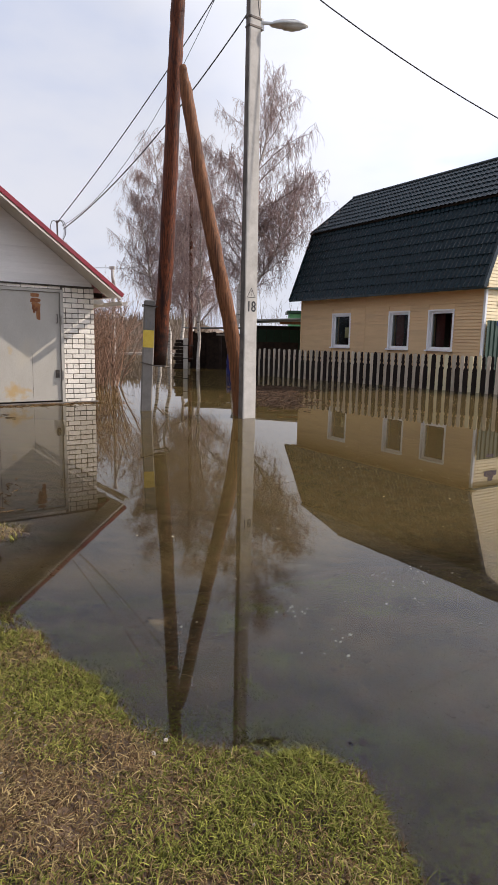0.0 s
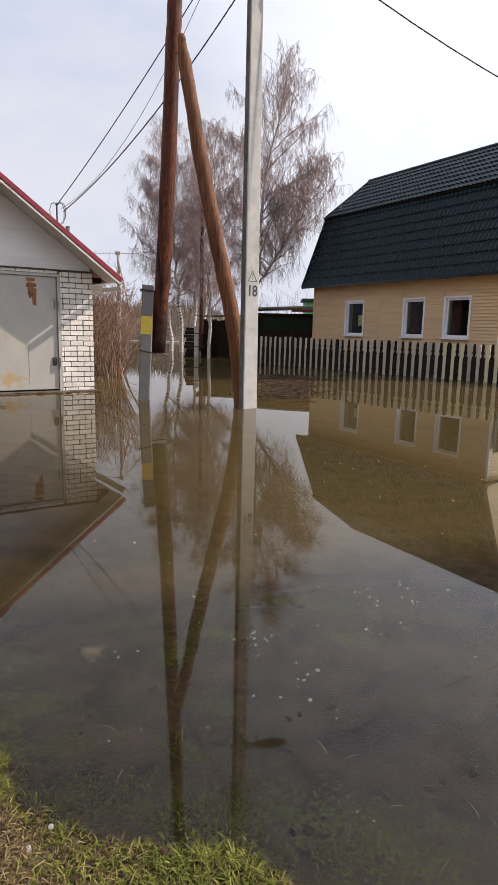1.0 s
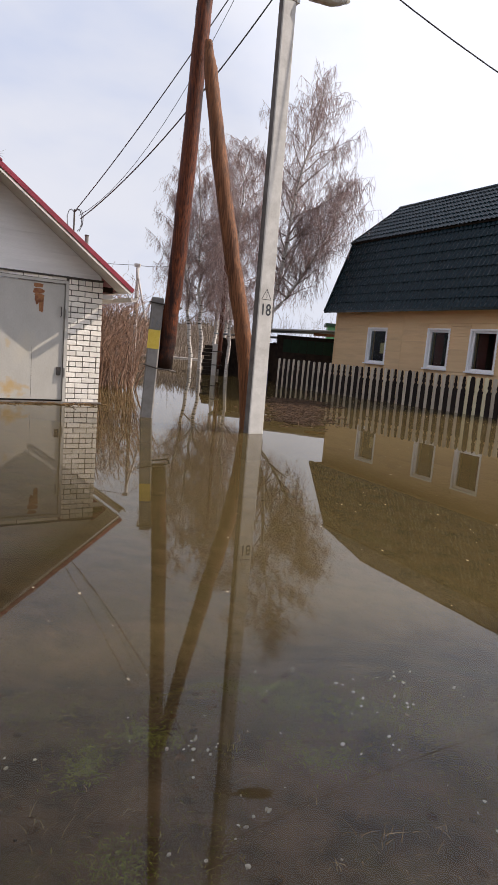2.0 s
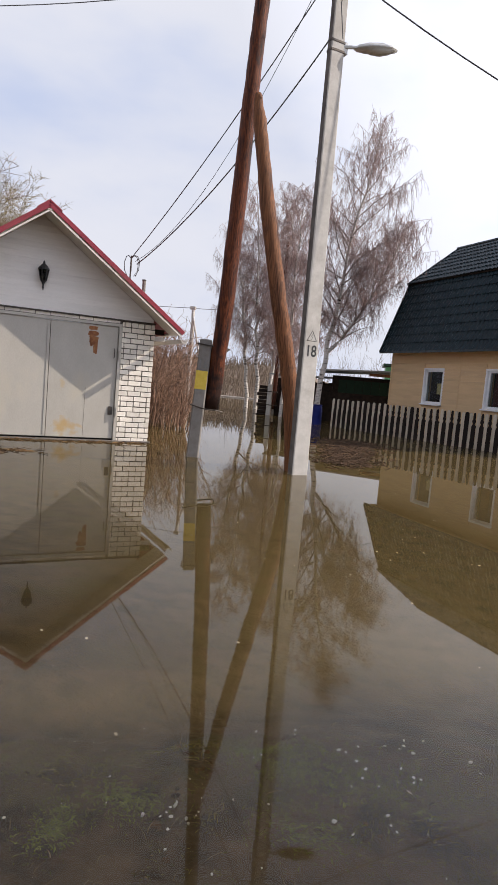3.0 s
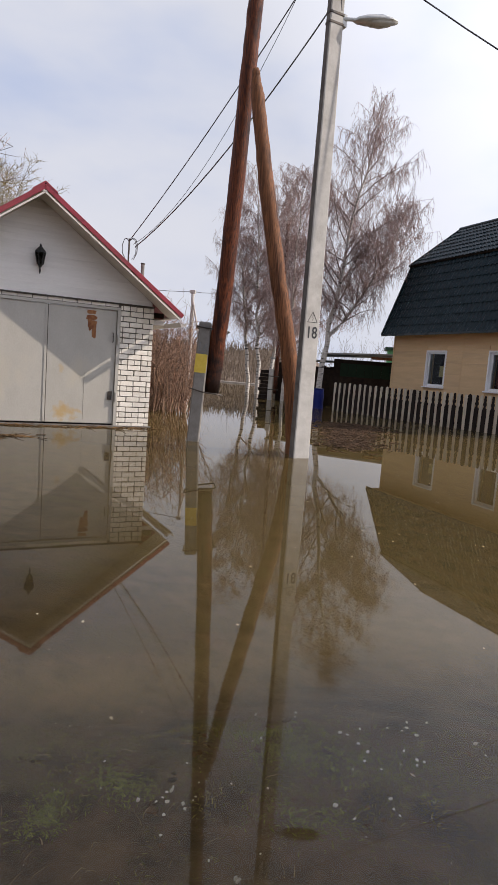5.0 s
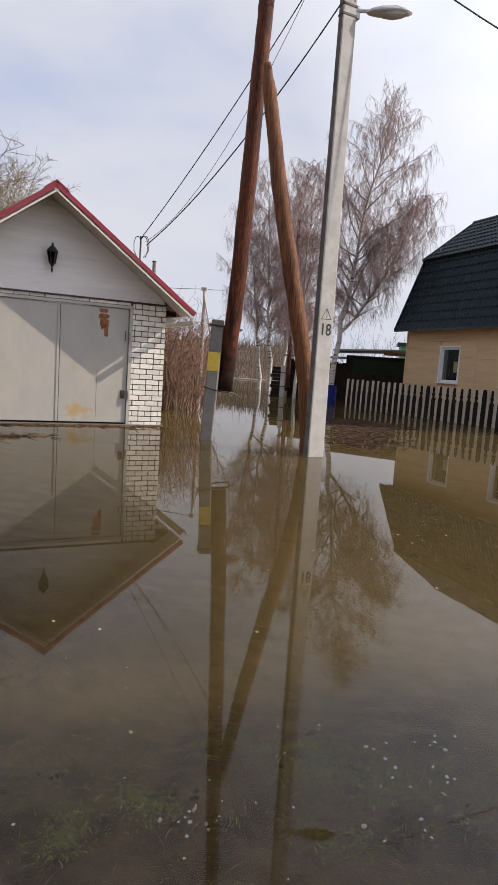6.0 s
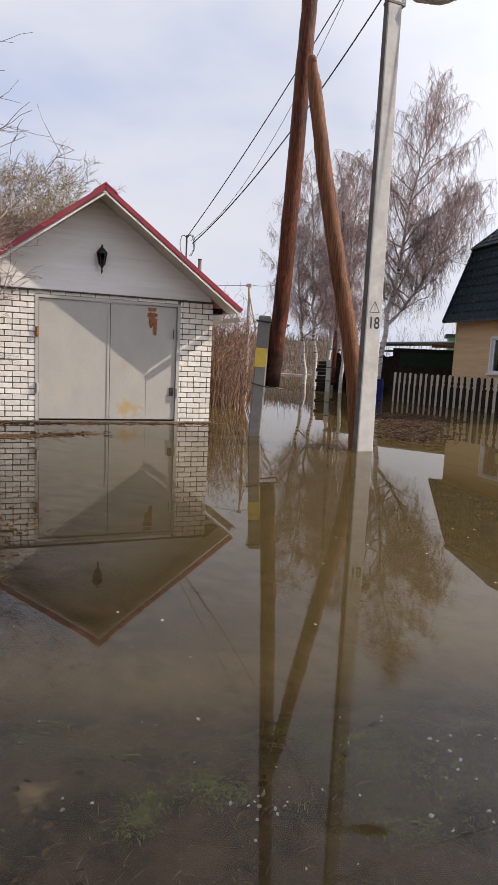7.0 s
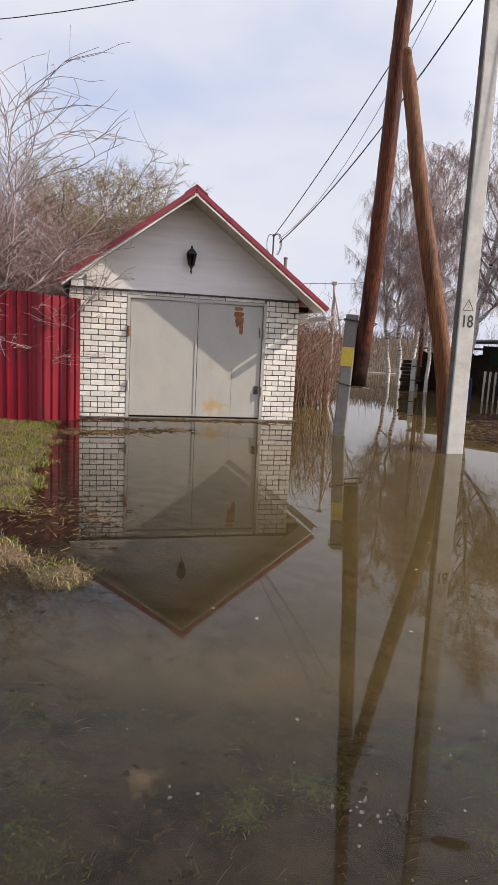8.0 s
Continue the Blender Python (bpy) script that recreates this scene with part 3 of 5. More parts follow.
for hx, hz, mt in ((GATE0 + 0.035, 0.62, M_GATE), (GATE0 + 0.035, 1.62, M_RUST), (GATE1 - 0.035, 0.58, M_GATE), (GATE1 - 0.035, 1.68, M_GATE)):
    part("hinge", tube(bmesh.new(), [(hx, -0.035, hz - 0.09), (hx, -0.035, hz + 0.09)], 0.026, 10), mt, gate, "rusty barrel hinge" if mt is M_RUST else "")
part("lock_plate", bx(GATE1 - 0.18, GATE1 - 0.10, 0.010, 0.026, 0.52, 0.68, bevel=0.004), M_STEEL, gate)
part("door_pull", tube(bmesh.new(), [(GATE1 - 0.13, 0.03, 1.62), (GATE1 - 0.13, -0.02, 1.63), (GATE1 - 0.13, -0.02, 1.79), (GATE1 - 0.13, 0.03, 1.8)], 0.008, 6), M_STEEL, gate)


def blot(cx, cz, w, h, seed, y, points=18):
    """A thin uneven flake on the gate."""
    rng = random.Random(seed)
    bm = bmesh.new()
    prism(bm, [(cx + w / 2 * (0.75 + 0.35 * rng.random()) * math.copysign(abs(math.cos(a)) ** 0.5, math.cos(a)),
                cz + h / 2 * (0.8 + 0.3 * rng.random()) * math.copysign(abs(math.sin(a)) ** 0.5, math.sin(a))) for a in (2 * math.pi * k / points for k in range(points))], y, y + 0.002)
    return bm


for cx, cz, w, h in ((3.14, 2.15, 0.20, 0.075), (3.14, 2.045, 0.21, 0.10), (3.16, 1.92, 0.20, 0.17), (3.20, 1.78, 0.09, 0.22), (3.12, 1.86, 0.05, 0.12)):
    part("rust_patch", blot(cx, cz, w, h, int(cx * 100 + cz * 10), 0.0275), M_RUST, gate, "rust where the paint has flaked off")

# lintel bricks over the gate are built with the other bricks, at the end

lantern = thing("wall_lantern", GARAGE @ pose(2.17, -0.014, 3.02), "small black wall lantern on the garage gable", "lamp")
part("backplate", lathe(bmesh.new(), [(0.045, -0.008), (0.05, 0.0), (0.035, 0.012)], 14, Matrix.Translation((0, 0.0, 0.0)) @ Matrix.Rotation(radians(90), 4, "X")), M_BLACK, lantern)
part("arm", tube(bmesh.new(), [(0, 0, 0), (0, -0.06, -0.03), (0, -0.11, -0.12), (0, -0.11, -0.16)], 0.012, 8), M_BLACK, lantern)
part("finial", lathe(bmesh.new(), [(0.004, -0.32), (0.02, -0.26), (0.012, -0.22), (0.03, -0.18), (0.05, -0.15)], 12, Matrix.Translation((0, -0.11, 0))), M_BLACK, lantern)
part("glass_body", lathe(bmesh.new(), [(0.045, -0.15), (0.082, 0.05)], 6, Matrix.Translation((0, -0.11, 0))), M_LANTERN, lantern, "smoky glass body")
cage = bmesh.new()
for k in range(6):
    a = 2 * math.pi * k / 6
    tube(cage, [(0.05 * math.cos(a), -0.11 + 0.05 * math.sin(a), -0.15), (0.088 * math.cos(a), -0.11 + 0.088 * math.sin(a), 0.055)], 0.009, 5)
part("cage", cage, M_BLACK, lantern)
part("cap", lathe(bmesh.new(), [(0.10, 0.05), (0.095, 0.075), (0.05, 0.13), (0.018, 0.16), (0.02, 0.185), (0.004, 0.21)], 12, Matrix.Translation((0, -0.11, 0))), M_BLACK, lantern)

# ---- house ----
HOUSE = pose(2.04, 25.97, 0, 0, 0, -57.43)    # x along the long wall towards the gable, y into the house
HL, HD, HEAVE = 8.93, 5.46, 3.00
WIN = ((2.05, 3.02), (5.08, 5.96), (6.85, 7.79))
WZ0, WZ1 = 1.18, 2.40
house = thing("house", HOUSE, "beige siding house with dark green gambrel metal roof, flooded around", "house")


def holed_wall(bm, x0, x1, y0, y1, z0, z1, holes):
    a = x0
    for h0, h1, hz0, hz1 in holes:
        box(bm, a, h0, y0, y1, z0, z1)
        box(bm, h0, h1, y0, y1, z0, hz0)
        box(bm, h0, h1, y0, y1, hz1, z1)
        a = h1
    box(bm, a, x1, y0, y1, z0, z1)
    return bm


HK_Y, HK_Z, HR_Z = 0.63, 5.82, 7.42
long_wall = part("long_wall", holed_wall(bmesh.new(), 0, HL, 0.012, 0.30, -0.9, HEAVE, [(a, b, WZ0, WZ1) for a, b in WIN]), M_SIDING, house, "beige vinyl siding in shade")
part("back_wall", bx(0, HL, HD - 0.3, HD, -0.9, HEAVE), M_SIDING, house)
gshape = [(0.30, -0.9), (HD - 0.3, -0.9), (HD - 0.3, HEAVE), (HD - 0.3, HK_Z - 0.4), (HD - HK_Y - 0.1, HK_Z - 0.1), (HD / 2, HR_Z - 0.15), (HK_Y + 0.1, HK_Z - 0.1), (0.30, HEAVE + 0.3)]


def gable_wall(x0, x1):
    bm = prism(bmesh.new(), [(y, z) for y, z in gshape], x0, x1)
    for v in bm.verts:
        v.co = (v.co.y, v.co.x, v.co.z)
    return bm


part("gable_wall", gable_wall(0.02, 0.28), M_SIDING_LIT, house)
near_gable = part("gable_wall", gable_wall(HL - 0.28, HL - 0.012), M_SIDING_LIT, house, "gable siding with the sunlight put into its cream colour")
for x0, x1 in ((0.284, 0.298), (HL - 0.298, HL - 0.284)):
    part("inner_lining", bx(x0, x1, 0.32, HD - 0.3, 0.42, HEAVE - 0.2), M_INSIDE, house)
part("inner_floor", bx(0.3, HL - 0.3, 0.32, HD - 0.3, 0.3, 0.42), M_INSIDE, house)
part("inner_partition", bx(0.3, HL - 0.3, 2.6, 2.7, 0.42, HEAVE), M_INSIDE, house)
part("inner_ceiling", bx(0.3, HL - 0.3, 0.32, HD - 0.3, HEAVE - 0.2, HEAVE - 0.08), M_INSIDE, house)

# siding courses on the long wall, cut at the windows and at one joint
JOINT = 3.85
zr = -0.14
while zr < HEAVE - 0.02:
    z1 = min(zr + 0.196, HEAVE - 0.004)
    spans = []
    for a, b in ((0.06, JOINT - 0.004), (JOINT + 0.004, HL - 0.06)):
        cur = a
        for w0, w1 in WIN:
            if z1 > WZ0 - 0.06 and zr < WZ1 + 0.04 and a < w0 < b:
                spans.append((cur, w0 - 0.05))
                cur = w1 + 0.05
        spans.append((cur, b))
    for a, b in spans:
        bm = bmesh.new()
        for za, zc, ya in ((zr, zr + 0.098, -0.025), (zr + 0.098, z1, -0.025)):
            if zc - za < 0.02:
                continue
            vs = [bm.verts.new(c) for c in ((a, ya, za), (b, ya, za), (b, 0.004, zc), (a, 0.004, zc), (a, 0.011, za), (b, 0.011, za), (b, 0.011, zc), (a, 0.011, zc))]
            for f in ((0, 1, 2, 3), (5, 4, 7, 6), (1, 0, 4, 5), (2, 1, 5, 6), (3, 2, 6, 7), (0, 3, 7, 4)):
                bm.faces.new([vs[i] for i in f])
        part("siding_board", bm, M_SIDING, long_wall)
    zr += 0.196
part("joint_strip", bx(JOINT - 0.02, JOINT + 0.02, -0.018, 0.011, -0.14, HEAVE - 0.01), M_SIDING, long_wall)
part("corner_post", bx(HL - 0.058, HL + 0.02, -0.03, 0.06, -0.9, HEAVE, bevel=0.006), M_PVC, house, "white plastic corner trim")
part("corner_post", bx(-0.02, 0.058, -0.03, 0.06, -0.9, HEAVE, bevel=0.006), M_SIDING, house)


def gable_y(z):
    """Where the roof's edge stands over the gable at height z."""
    if z < HK_Z:
        return np.interp(z, (HEAVE, HK_Z), (-0.30, HK_Y))
    return np.interp(z, (HK_Z, HR_Z), (HK_Y, HD / 2))


zr = -0.1
while zr < HR_Z - 0.3:
    z1 = zr + 0.196
    a = max(0.07, gable_y(z1) + 0.12)
    if HD - 2 * a > 0.2:
        bm = bmesh.new()
        for za, zc in ((zr, zr + 0.098), (zr + 0.098, z1)):
            vs = [bm.verts.new(c) for c in ((HL + 0.012, a, za), (HL + 0.012, HD - a, za), (HL - 0.004, HD - a, zc), (HL - 0.004, a, zc), (HL - 0.011, a, za), (HL - 0.011, HD - a, za), (HL - 0.011, HD - a, zc), (HL - 0.011, a, zc))]
            for f in ((0, 1, 2, 3), (5, 4, 7, 6), (1, 0, 4, 5), (2, 1, 5, 6), (3, 2, 6, 7), (0, 3, 7, 4)):
                bm.faces.new([vs[i] for i in f])
        part("siding_board", bm, M_SIDING_LIT, near_gable)
    zr += 0.196
part("gable_flashing", bx(HL - 0.01, HL + 0.10, -0.25, HD + 0.2, HEAVE - 0.03, HEAVE + 0.03), M_GREEN, house, "narrow green flashing across the gable")
part("gable_emblem", bx(HL + 0.014, HL + 0.02, 0.55, 1.15, 2.5, 2.66), M_BLUE, house, "small dark blue emblem on the gable")
part("gable_emblem", bx(HL + 0.014, HL + 0.02, 0.75, 1.0, 2.66, 2.82), M_BLUE, house)

for i, (a, b) in enumerate(WIN):
    win = part("window", bx(a + 0.055, b - 0.055, 0.07, 0.11, WZ0 + 0.05, WZ0 + 0.09), M_PVC, house, "white plastic window set in a deep white reveal")
    bm = bmesh.new()
    for q in ((a - 0.05, a + 0.012, WZ0 - 0.02, WZ1 + 0.04), (b - 0.012, b + 0.05, WZ0 - 0.02, WZ1 + 0.04)):
        box(bm, q[0], q[1], -0.028, 0.22, q[2], q[3])
    box(bm, a + 0.012, b - 0.012, -0.028, 0.22, WZ1 - 0.012, WZ1 + 0.04)
    part("reveal", bm, M_PVC, win)
    bm = bmesh.new()
    box(bm, a + 0.014, a + 0.075, 0.05, 0.12, WZ0 + 0.002, WZ1 - 0.014)
    box(bm, b - 0.075, b - 0.014, 0.05, 0.12, WZ0 + 0.002, WZ1 - 0.014)
    box(bm, a + 0.075, b - 0.075, 0.05, 0.12, WZ1 - 0.08, WZ1 - 0.014)
    box(bm, a + 0.075, b - 0.075, 0.05, 0.12, WZ0 + 0.002, WZ0 + 0.07)
    part("window_frame", bm, M_PVC, win)
    pane = part("pane", bx(a + 0.072, b - 0.072, 0.083, 0.089, WZ0 + 0.065, WZ1 - 0.077), M_GLASS, win)
    pane.visible_shadow = False
    part("sill", bx(a - 0.07, b + 0.07, -0.10, 0.048, WZ0 - 0.045, WZ0 - 0.001, bevel=0.006), M_PVC, win)
    if i > 0:
        for c0, c1 in ((a + 0.05, a + 0.36), (b - 0.33, b - 0.05)):
            bm = bmesh.new()
            n = 26
            for k in range(n):
                x0, x1 = c0 + (c1 - c0) * k / n, c0 + (c1 - c0) * (k + 1) / n
                y0, y1 = 0.30 + 0.03 * math.sin(k * 1.3), 0.30 + 0.03 * math.sin((k + 1) * 1.3)
                vs = [bm.verts.new(c) for c in ((x0, y0, WZ0 - 0.2), (x1, y1, WZ0 - 0.2), (x1, y1, WZ1 + 0.1), (x0, y0, WZ1 + 0.1))]
                bm.faces.new(vs)
            bmesh.ops.remove_doubles(bm, verts=bm.verts[:], dist=0.001)
            bmesh.ops.solidify(bm, geom=bm.faces[:], thickness=0.006)
            part("curtain", bm, M_CURTAIN, win, "dark red curtain")
    else:
        part("blind", bx(a + 0.40, b - 0.12, 0.26, 0.27, WZ0 + 0.36, WZ0 + 0.74), M_PAPER, win, "pale yellow sheet behind the glass")


# metal-tile roof: each sheet is stepped down the slope and waved across it
def tile_sheet(width, length, waves, rows):
    bm = bmesh.new()
    nx = waves * 6
    prof, grid = [], []
    for k in range(rows):
        a = length * k / rows
        prof += [(a + 0.002, 0.0), (a + length / rows * 0.5, 0.012), (a + length / rows - 0.002, 0.034)]
    for d, h in prof:
        grid.append([bm.verts.new((width * i / nx, -d, h + 0.017 * math.cos(2 * math.pi * waves * i / nx))) for i in range(nx + 1)])
    for r0, r1 in zip(grid, grid[1:]):
        for i in range(nx):
            bm.faces.new((r0[i], r0[i + 1], r1[i + 1], r1[i]))
    return bm


house_roof = part("roof", bx(-0.2, HL + 0.25, HD / 2 - 0.05, HD / 2 + 0.05, HR_Z - 0.16, HR_Z - 0.06), M_DARKWOOD, house, "dark green metal-tile gambrel roof")
RX0, RX1 = -0.22, HL + 0.28
NS = 9
SW = (RX1 - RX0) / NS
LOW_L = math.hypot(HK_Y + 0.48, HK_Z - HEAVE)
UP_L = math.hypot(HD / 2 - HK_Y + 0.16, HR_Z - HK_Z + 0.12)
low_me = mesh_of(tile_sheet(SW + 0.004, LOW_L, 6, 9), "roof_sheet", M_ROOF)
up_me = mesh_of(tile_sheet(SW + 0.004, UP_L, 6, 8), "roof_sheet", M_ROOF)
low_a = math.atan2(HK_Z - HEAVE, HK_Y + 0.48)
up_a = math.atan2(HR_Z - HK_Z + 0.12, HD / 2 - HK_Y + 0.16)
for back in (False, True):
    side = Matrix.Translation((RX0 + RX1, HD, 0)) @ Matrix.Rotation(math.pi, 4, "Z") if back else Matrix.Identity(4)
    for k in range(NS):
        for me, y, z, a in ((low_me, HK_Y, HK_Z, low_a), (up_me, HD / 2, HR_Z, up_a)):
            ob = new("roof_sheet", me)
            ob.parent = house_roof
            ob.matrix_basis = side @ Matrix.Translation((RX0 + SW * k, y, z)) @ Matrix.Rotation(a, 4, "X")
    for y, z, a, ln in ((HK_Y, HK_Z, low_a, LOW_L), (HD / 2, HR_Z, up_a, UP_L)):
        deck = side @ Matrix.Translation((0, y, z)) @ Matrix.Rotation(a, 4, "X")
        part("roof_deck", bx(RX0 + 0.02, RX1 - 0.02, -ln + 0.02, -0.005, -0.07, -0.02, m=deck), M_DARKWOOD, house_roof)
        for x0, x1 in ((RX0 - 0.015, RX0 + 0.06), (RX1 - 0.06, RX1 + 0.015)):
            part("verge_trim", bx(x0, x1, -ln - 0.01, 0.01, -0.10, 0.045, bevel=0.006, m=deck), M_ROOF, house_roof)
    part("eave_trim", bx(RX0, RX1, -0.50, -0.478, HEAVE - 0.06, HEAVE + 0.025, m=side), M_ROOF, house_roof)
    part("eave_soffit", bx(RX0 + 0.03, RX1 - 0.03, -0.474, 0.008, HEAVE + 0.0, HEAVE + 0.015, m=side), M_SIDING, house_roof)
part("ridge_cap", tube(bmesh.new(), [(RX0 - 0.03, HD / 2, HR_Z + 0.0), (RX1 + 0.03, HD / 2, HR_Z + 0.0)], 0.075, 10), M_ROOF, house_roof)

# ---- green sheet fence beside the house ----
def corrugated(length, z0, z1, pitch=0.20, rib=((0.0, 0.0), (0.10, 0.0), (0.118, 0.028), (0.165, 0.028), (0.183, 0.0))):
    """A ribbed sheet along x: flat pans with raised trapezoid ribs, 4 mm thick."""
    prof, x = [], 0.0
    while x < length - 0.01:
        for dx, y in rib:
            if x + dx <= length:
                prof.append((x + dx, y))
        x += pitch
    prof.append((length, 0.0))
    bm = bmesh.new()
    rows = []
    for off in (0.0, -0.005):
        rows.append([[bm.verts.new((x, y + off, z)) for x, y in prof] for z in (z0, z1)])
    for k in range(len(prof) - 1):
        bm.faces.new((rows[0][0][k], rows[0][0][k + 1], rows[0][1][k + 1], rows[0][1][k]))
        bm.faces.new((rows[1][0][k + 1], rows[1][0][k], rows[1][1][k], rows[1][1][k + 1]))
        bm.faces.new((rows[0][1][k], rows[0][1][k + 1], rows[1][1][k + 1], rows[1][1][k]))
    return bm


green_fence = thing("sheet_fence", HOUSE @ pose(HL + 0.10, 0, 0), "dark green corrugated sheet fence beside the house gable", "fence")
for k in range(5):
    part("sheet", corrugated(1.09, -0.6, 2.08), M_GREEN, green_fence, m=pose(0.006 * (k % 2), 0.02 + 1.1 * k, 0, 0, 0, 90))
part("sign_plate", bx(0.012, 0.018, 0.45, 0.85, 1.94, 2.03), M_BLUE, green_fence, "small blue plate with illegible writing")

# ---- picket fence ----
FENCE_A, FENCE_B = Vector((-0.07, 24.8, 0)), Vector((6.55, 17.75, 0))
fence_dir = (FENCE_B - FENCE_A).normalized()
fence_ang = math.degrees(math.atan2(fence_dir.y, fence_dir.x))
FENCE_L = (FENCE_B - FENCE_A).length + 2.4
picket_fence = thing("picket_fence", pose(FENCE_A.x, FENCE_A.y, 0, 0, 0, fence_ang), "picket fence of carved dark and plain pale boards standing in water", "fence")
FTOP = 1.05
plain = [(-0.058, -0.7), (0.058, -0.7), (0.058, FTOP - 0.06), (0.046, FTOP - 0.01), (0.0, FTOP + 0.01), (-0.046, FTOP - 0.01), (-0.058, FTOP - 0.06)]
half = [(0.070, -0.7), (0.070, 0.52), (0.068, 0.64), (0.038, 0.70), (0.030, 0.74), (0.054, 0.78), (0.054, 0.82), (0.034, 0.86), (0.040, 0.95), (0.030, FTOP - 0.02), (0.012, FTOP + 0.0)]
carved = [(-x, z) for x, z in half] + [(x, z) for x, z in half[::-1]]
half2 = [(0.072, -0.7), (0.072, 0.92), (0.06, FTOP - 0.03), (0.015, FTOP + 0.01)]
broad = [(-x, z) for x, z in half2] + [(x, z) for x, z in half2[::-1]]
sunlit_me = mesh_of(prism(bmesh.new(), plain, 0.0, 0.022), "pale_picket", M_SUNPK)
plain_me = mesh_of(prism(bmesh.new(), plain, 0.0, 0.022), "pale_picket", M_PALE)
carved_me = mesh_of(prism(bmesh.new(), carved, -0.026, -0.004), "dark_picket", M_DARKPK)
broad_me = mesh_of(prism(bmesh.new(), broad, -0.026, -0.004), "dark_picket", M_DARKPK)
rng = random.Random(5)
SUNLIT = (30, 31, 32, 35, 36)   # a few boards have the sun put into their colour
n_pk = int(FENCE_L / 0.268)
for k in range(n_pk):
    x = 0.05 + 0.268 * k
    for me, dx in ((sunlit_me if k in SUNLIT else plain_me, 0.0), (broad_me if (k + 2) % 8 == 0 else carved_me, 0.134)):
        ob = new(me.name, me)
        ob.parent = picket_fence
        ob.matrix_basis = pose(x + dx + rng.uniform(-0.008, 0.008), 0, rng.uniform(-0.015, 0.015), 0, rng.uniform(-0.7, 0.7), 0)
for z in (0.12, 0.62):
    part("rail", bx(0, FENCE_L, 0.026, 0.07, z, z + 0.06), M_DARKPK, picket_fence)
for k in range(6):
    part("post", bx(FENCE_L * k / 5 - 0.05, FENCE_L * k / 5 + 0.05, 0.074, 0.17, -0.8, FTOP - 0.05), M_DARKWOOD, picket_fence)

# ---- poles ----
rng = random.Random(2)
bm = bmesh.new()
cpole = thing("concrete_pole", pose(0.044, 10.80, 0, 0, -0.2, 37), "square tapered grey concrete utility pole in water", "utility pole")
prof = []
for z, w in ((-1.2, 0.148), (0, 0.142), (2.0, 0.133), (4.0, 0.124), (6.0, 0.115), (8.5, 0.102)):
    d, c = w * 0.52, 0.014
    ring = [(-w, -d + c), (-w + c, -d), (w - c, -d), (w, -d + c), (w, d - c), (w - c, d), (-w + c, d), (-w, d - c)]
    prof.append([bm.verts.new((x, y, z)) for x, y in ring])
for r0, r1 in zip(prof, prof[1:]):
    for k in range(8):
        bm.faces.new((r0[k], r0[(k + 1) % 8], r1[(k + 1) % 8], r1[k]))
bm.faces.new(prof[0][::-1])
bm.faces.new(prof[-1])
shaft = part("shaft", bm, M_CONC, cpole)
# Thin dark sheet over the left face: its shade is in the colour.
bm = bmesh.new()
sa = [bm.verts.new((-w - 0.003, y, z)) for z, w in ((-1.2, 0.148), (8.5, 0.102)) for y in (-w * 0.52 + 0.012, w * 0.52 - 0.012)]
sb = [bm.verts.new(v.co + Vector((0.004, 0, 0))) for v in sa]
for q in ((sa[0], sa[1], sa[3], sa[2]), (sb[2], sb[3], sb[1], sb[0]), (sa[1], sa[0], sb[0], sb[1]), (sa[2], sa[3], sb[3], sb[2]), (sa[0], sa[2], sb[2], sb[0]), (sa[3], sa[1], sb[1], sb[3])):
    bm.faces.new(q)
part("rough_side", bm, M_CONC3, shaft, "rough side face with its shade put into a dark colour")


def lettering(body, size, m, material, parent, name, label="", heavy=0.0):
    cu = bpy.data.curves.new(name, "FONT")
    cu.body, cu.size, cu.extrude, cu.align_x, cu.offset = body, size, 0.0015, "CENTER", heavy
    tmp = bpy.data.objects.new(name, cu)
    me = bpy.data.meshes.new_from_object(tmp)
    bpy.data.objects.remove(tmp)
    me.materials.clear()
    me.materials.append(material)
    ob = new(name, me)
    ob.parent, ob.matrix_basis = parent, m
    return tagged(ob, label)


lettering("18", 0.245, pose(0.0, -0.0715, 1.845, 90.2, 0, 0) @ Matrix.Diagonal((0.82, 1, 1, 1)), M_BLACK, cpole, "painted_number", "black stencilled number 18", 0.003)
bm = bmesh.new()
tri = [(-0.085, 2.08), (0.085, 2.08), (0.0, 2.235)]
for i in range(3):
    (xa, za), (xb, zb) = tri[i], tri[(i + 1) % 3]
    tube(bm, [(xa, -0.0690, za), (xb, -0.0690, zb)], 0.0042, 4)
tube(bm, [(0.012, -0.0690, 2.195), (-0.014, -0.0690, 2.145), (0.014, -0.0690, 2.145), (-0.008, -0.0690, 2.10)], 0.0036, 4)
part("warning_triangle", bm, M_BLACK, cpole, "stencilled high-voltage triangle")
for z in (6.29, 6.42):
    part("steel_band", bx(-0.119, 0.119, -0.066, 0.066, z, z + 0.035, bevel=0.004), M_STEEL, cpole)
part("bracket", bx(0.10, 0.18, -0.05, 0.05, 6.30, 6.47, bevel=0.006), M_LAMPGREY, cpole)
swing = Matrix.Rotation(radians(-16), 4, "Z")   # the lamp is turned a little on its pole
part("lamp_arm", tube(bmesh.new(), [(0.12, 0, 6.40), (0.36, -0.01, 6.425)], 0.026, 8), M_LAMPGREY, cpole, m=swing)
lm = swing @ Matrix.Translation((0.60, -0.01, 6.43)) @ Matrix.Rotation(radians(-7), 4, "Y") @ Matrix.Scale(1.08, 4)
bm = bmesh.new()
rings = []
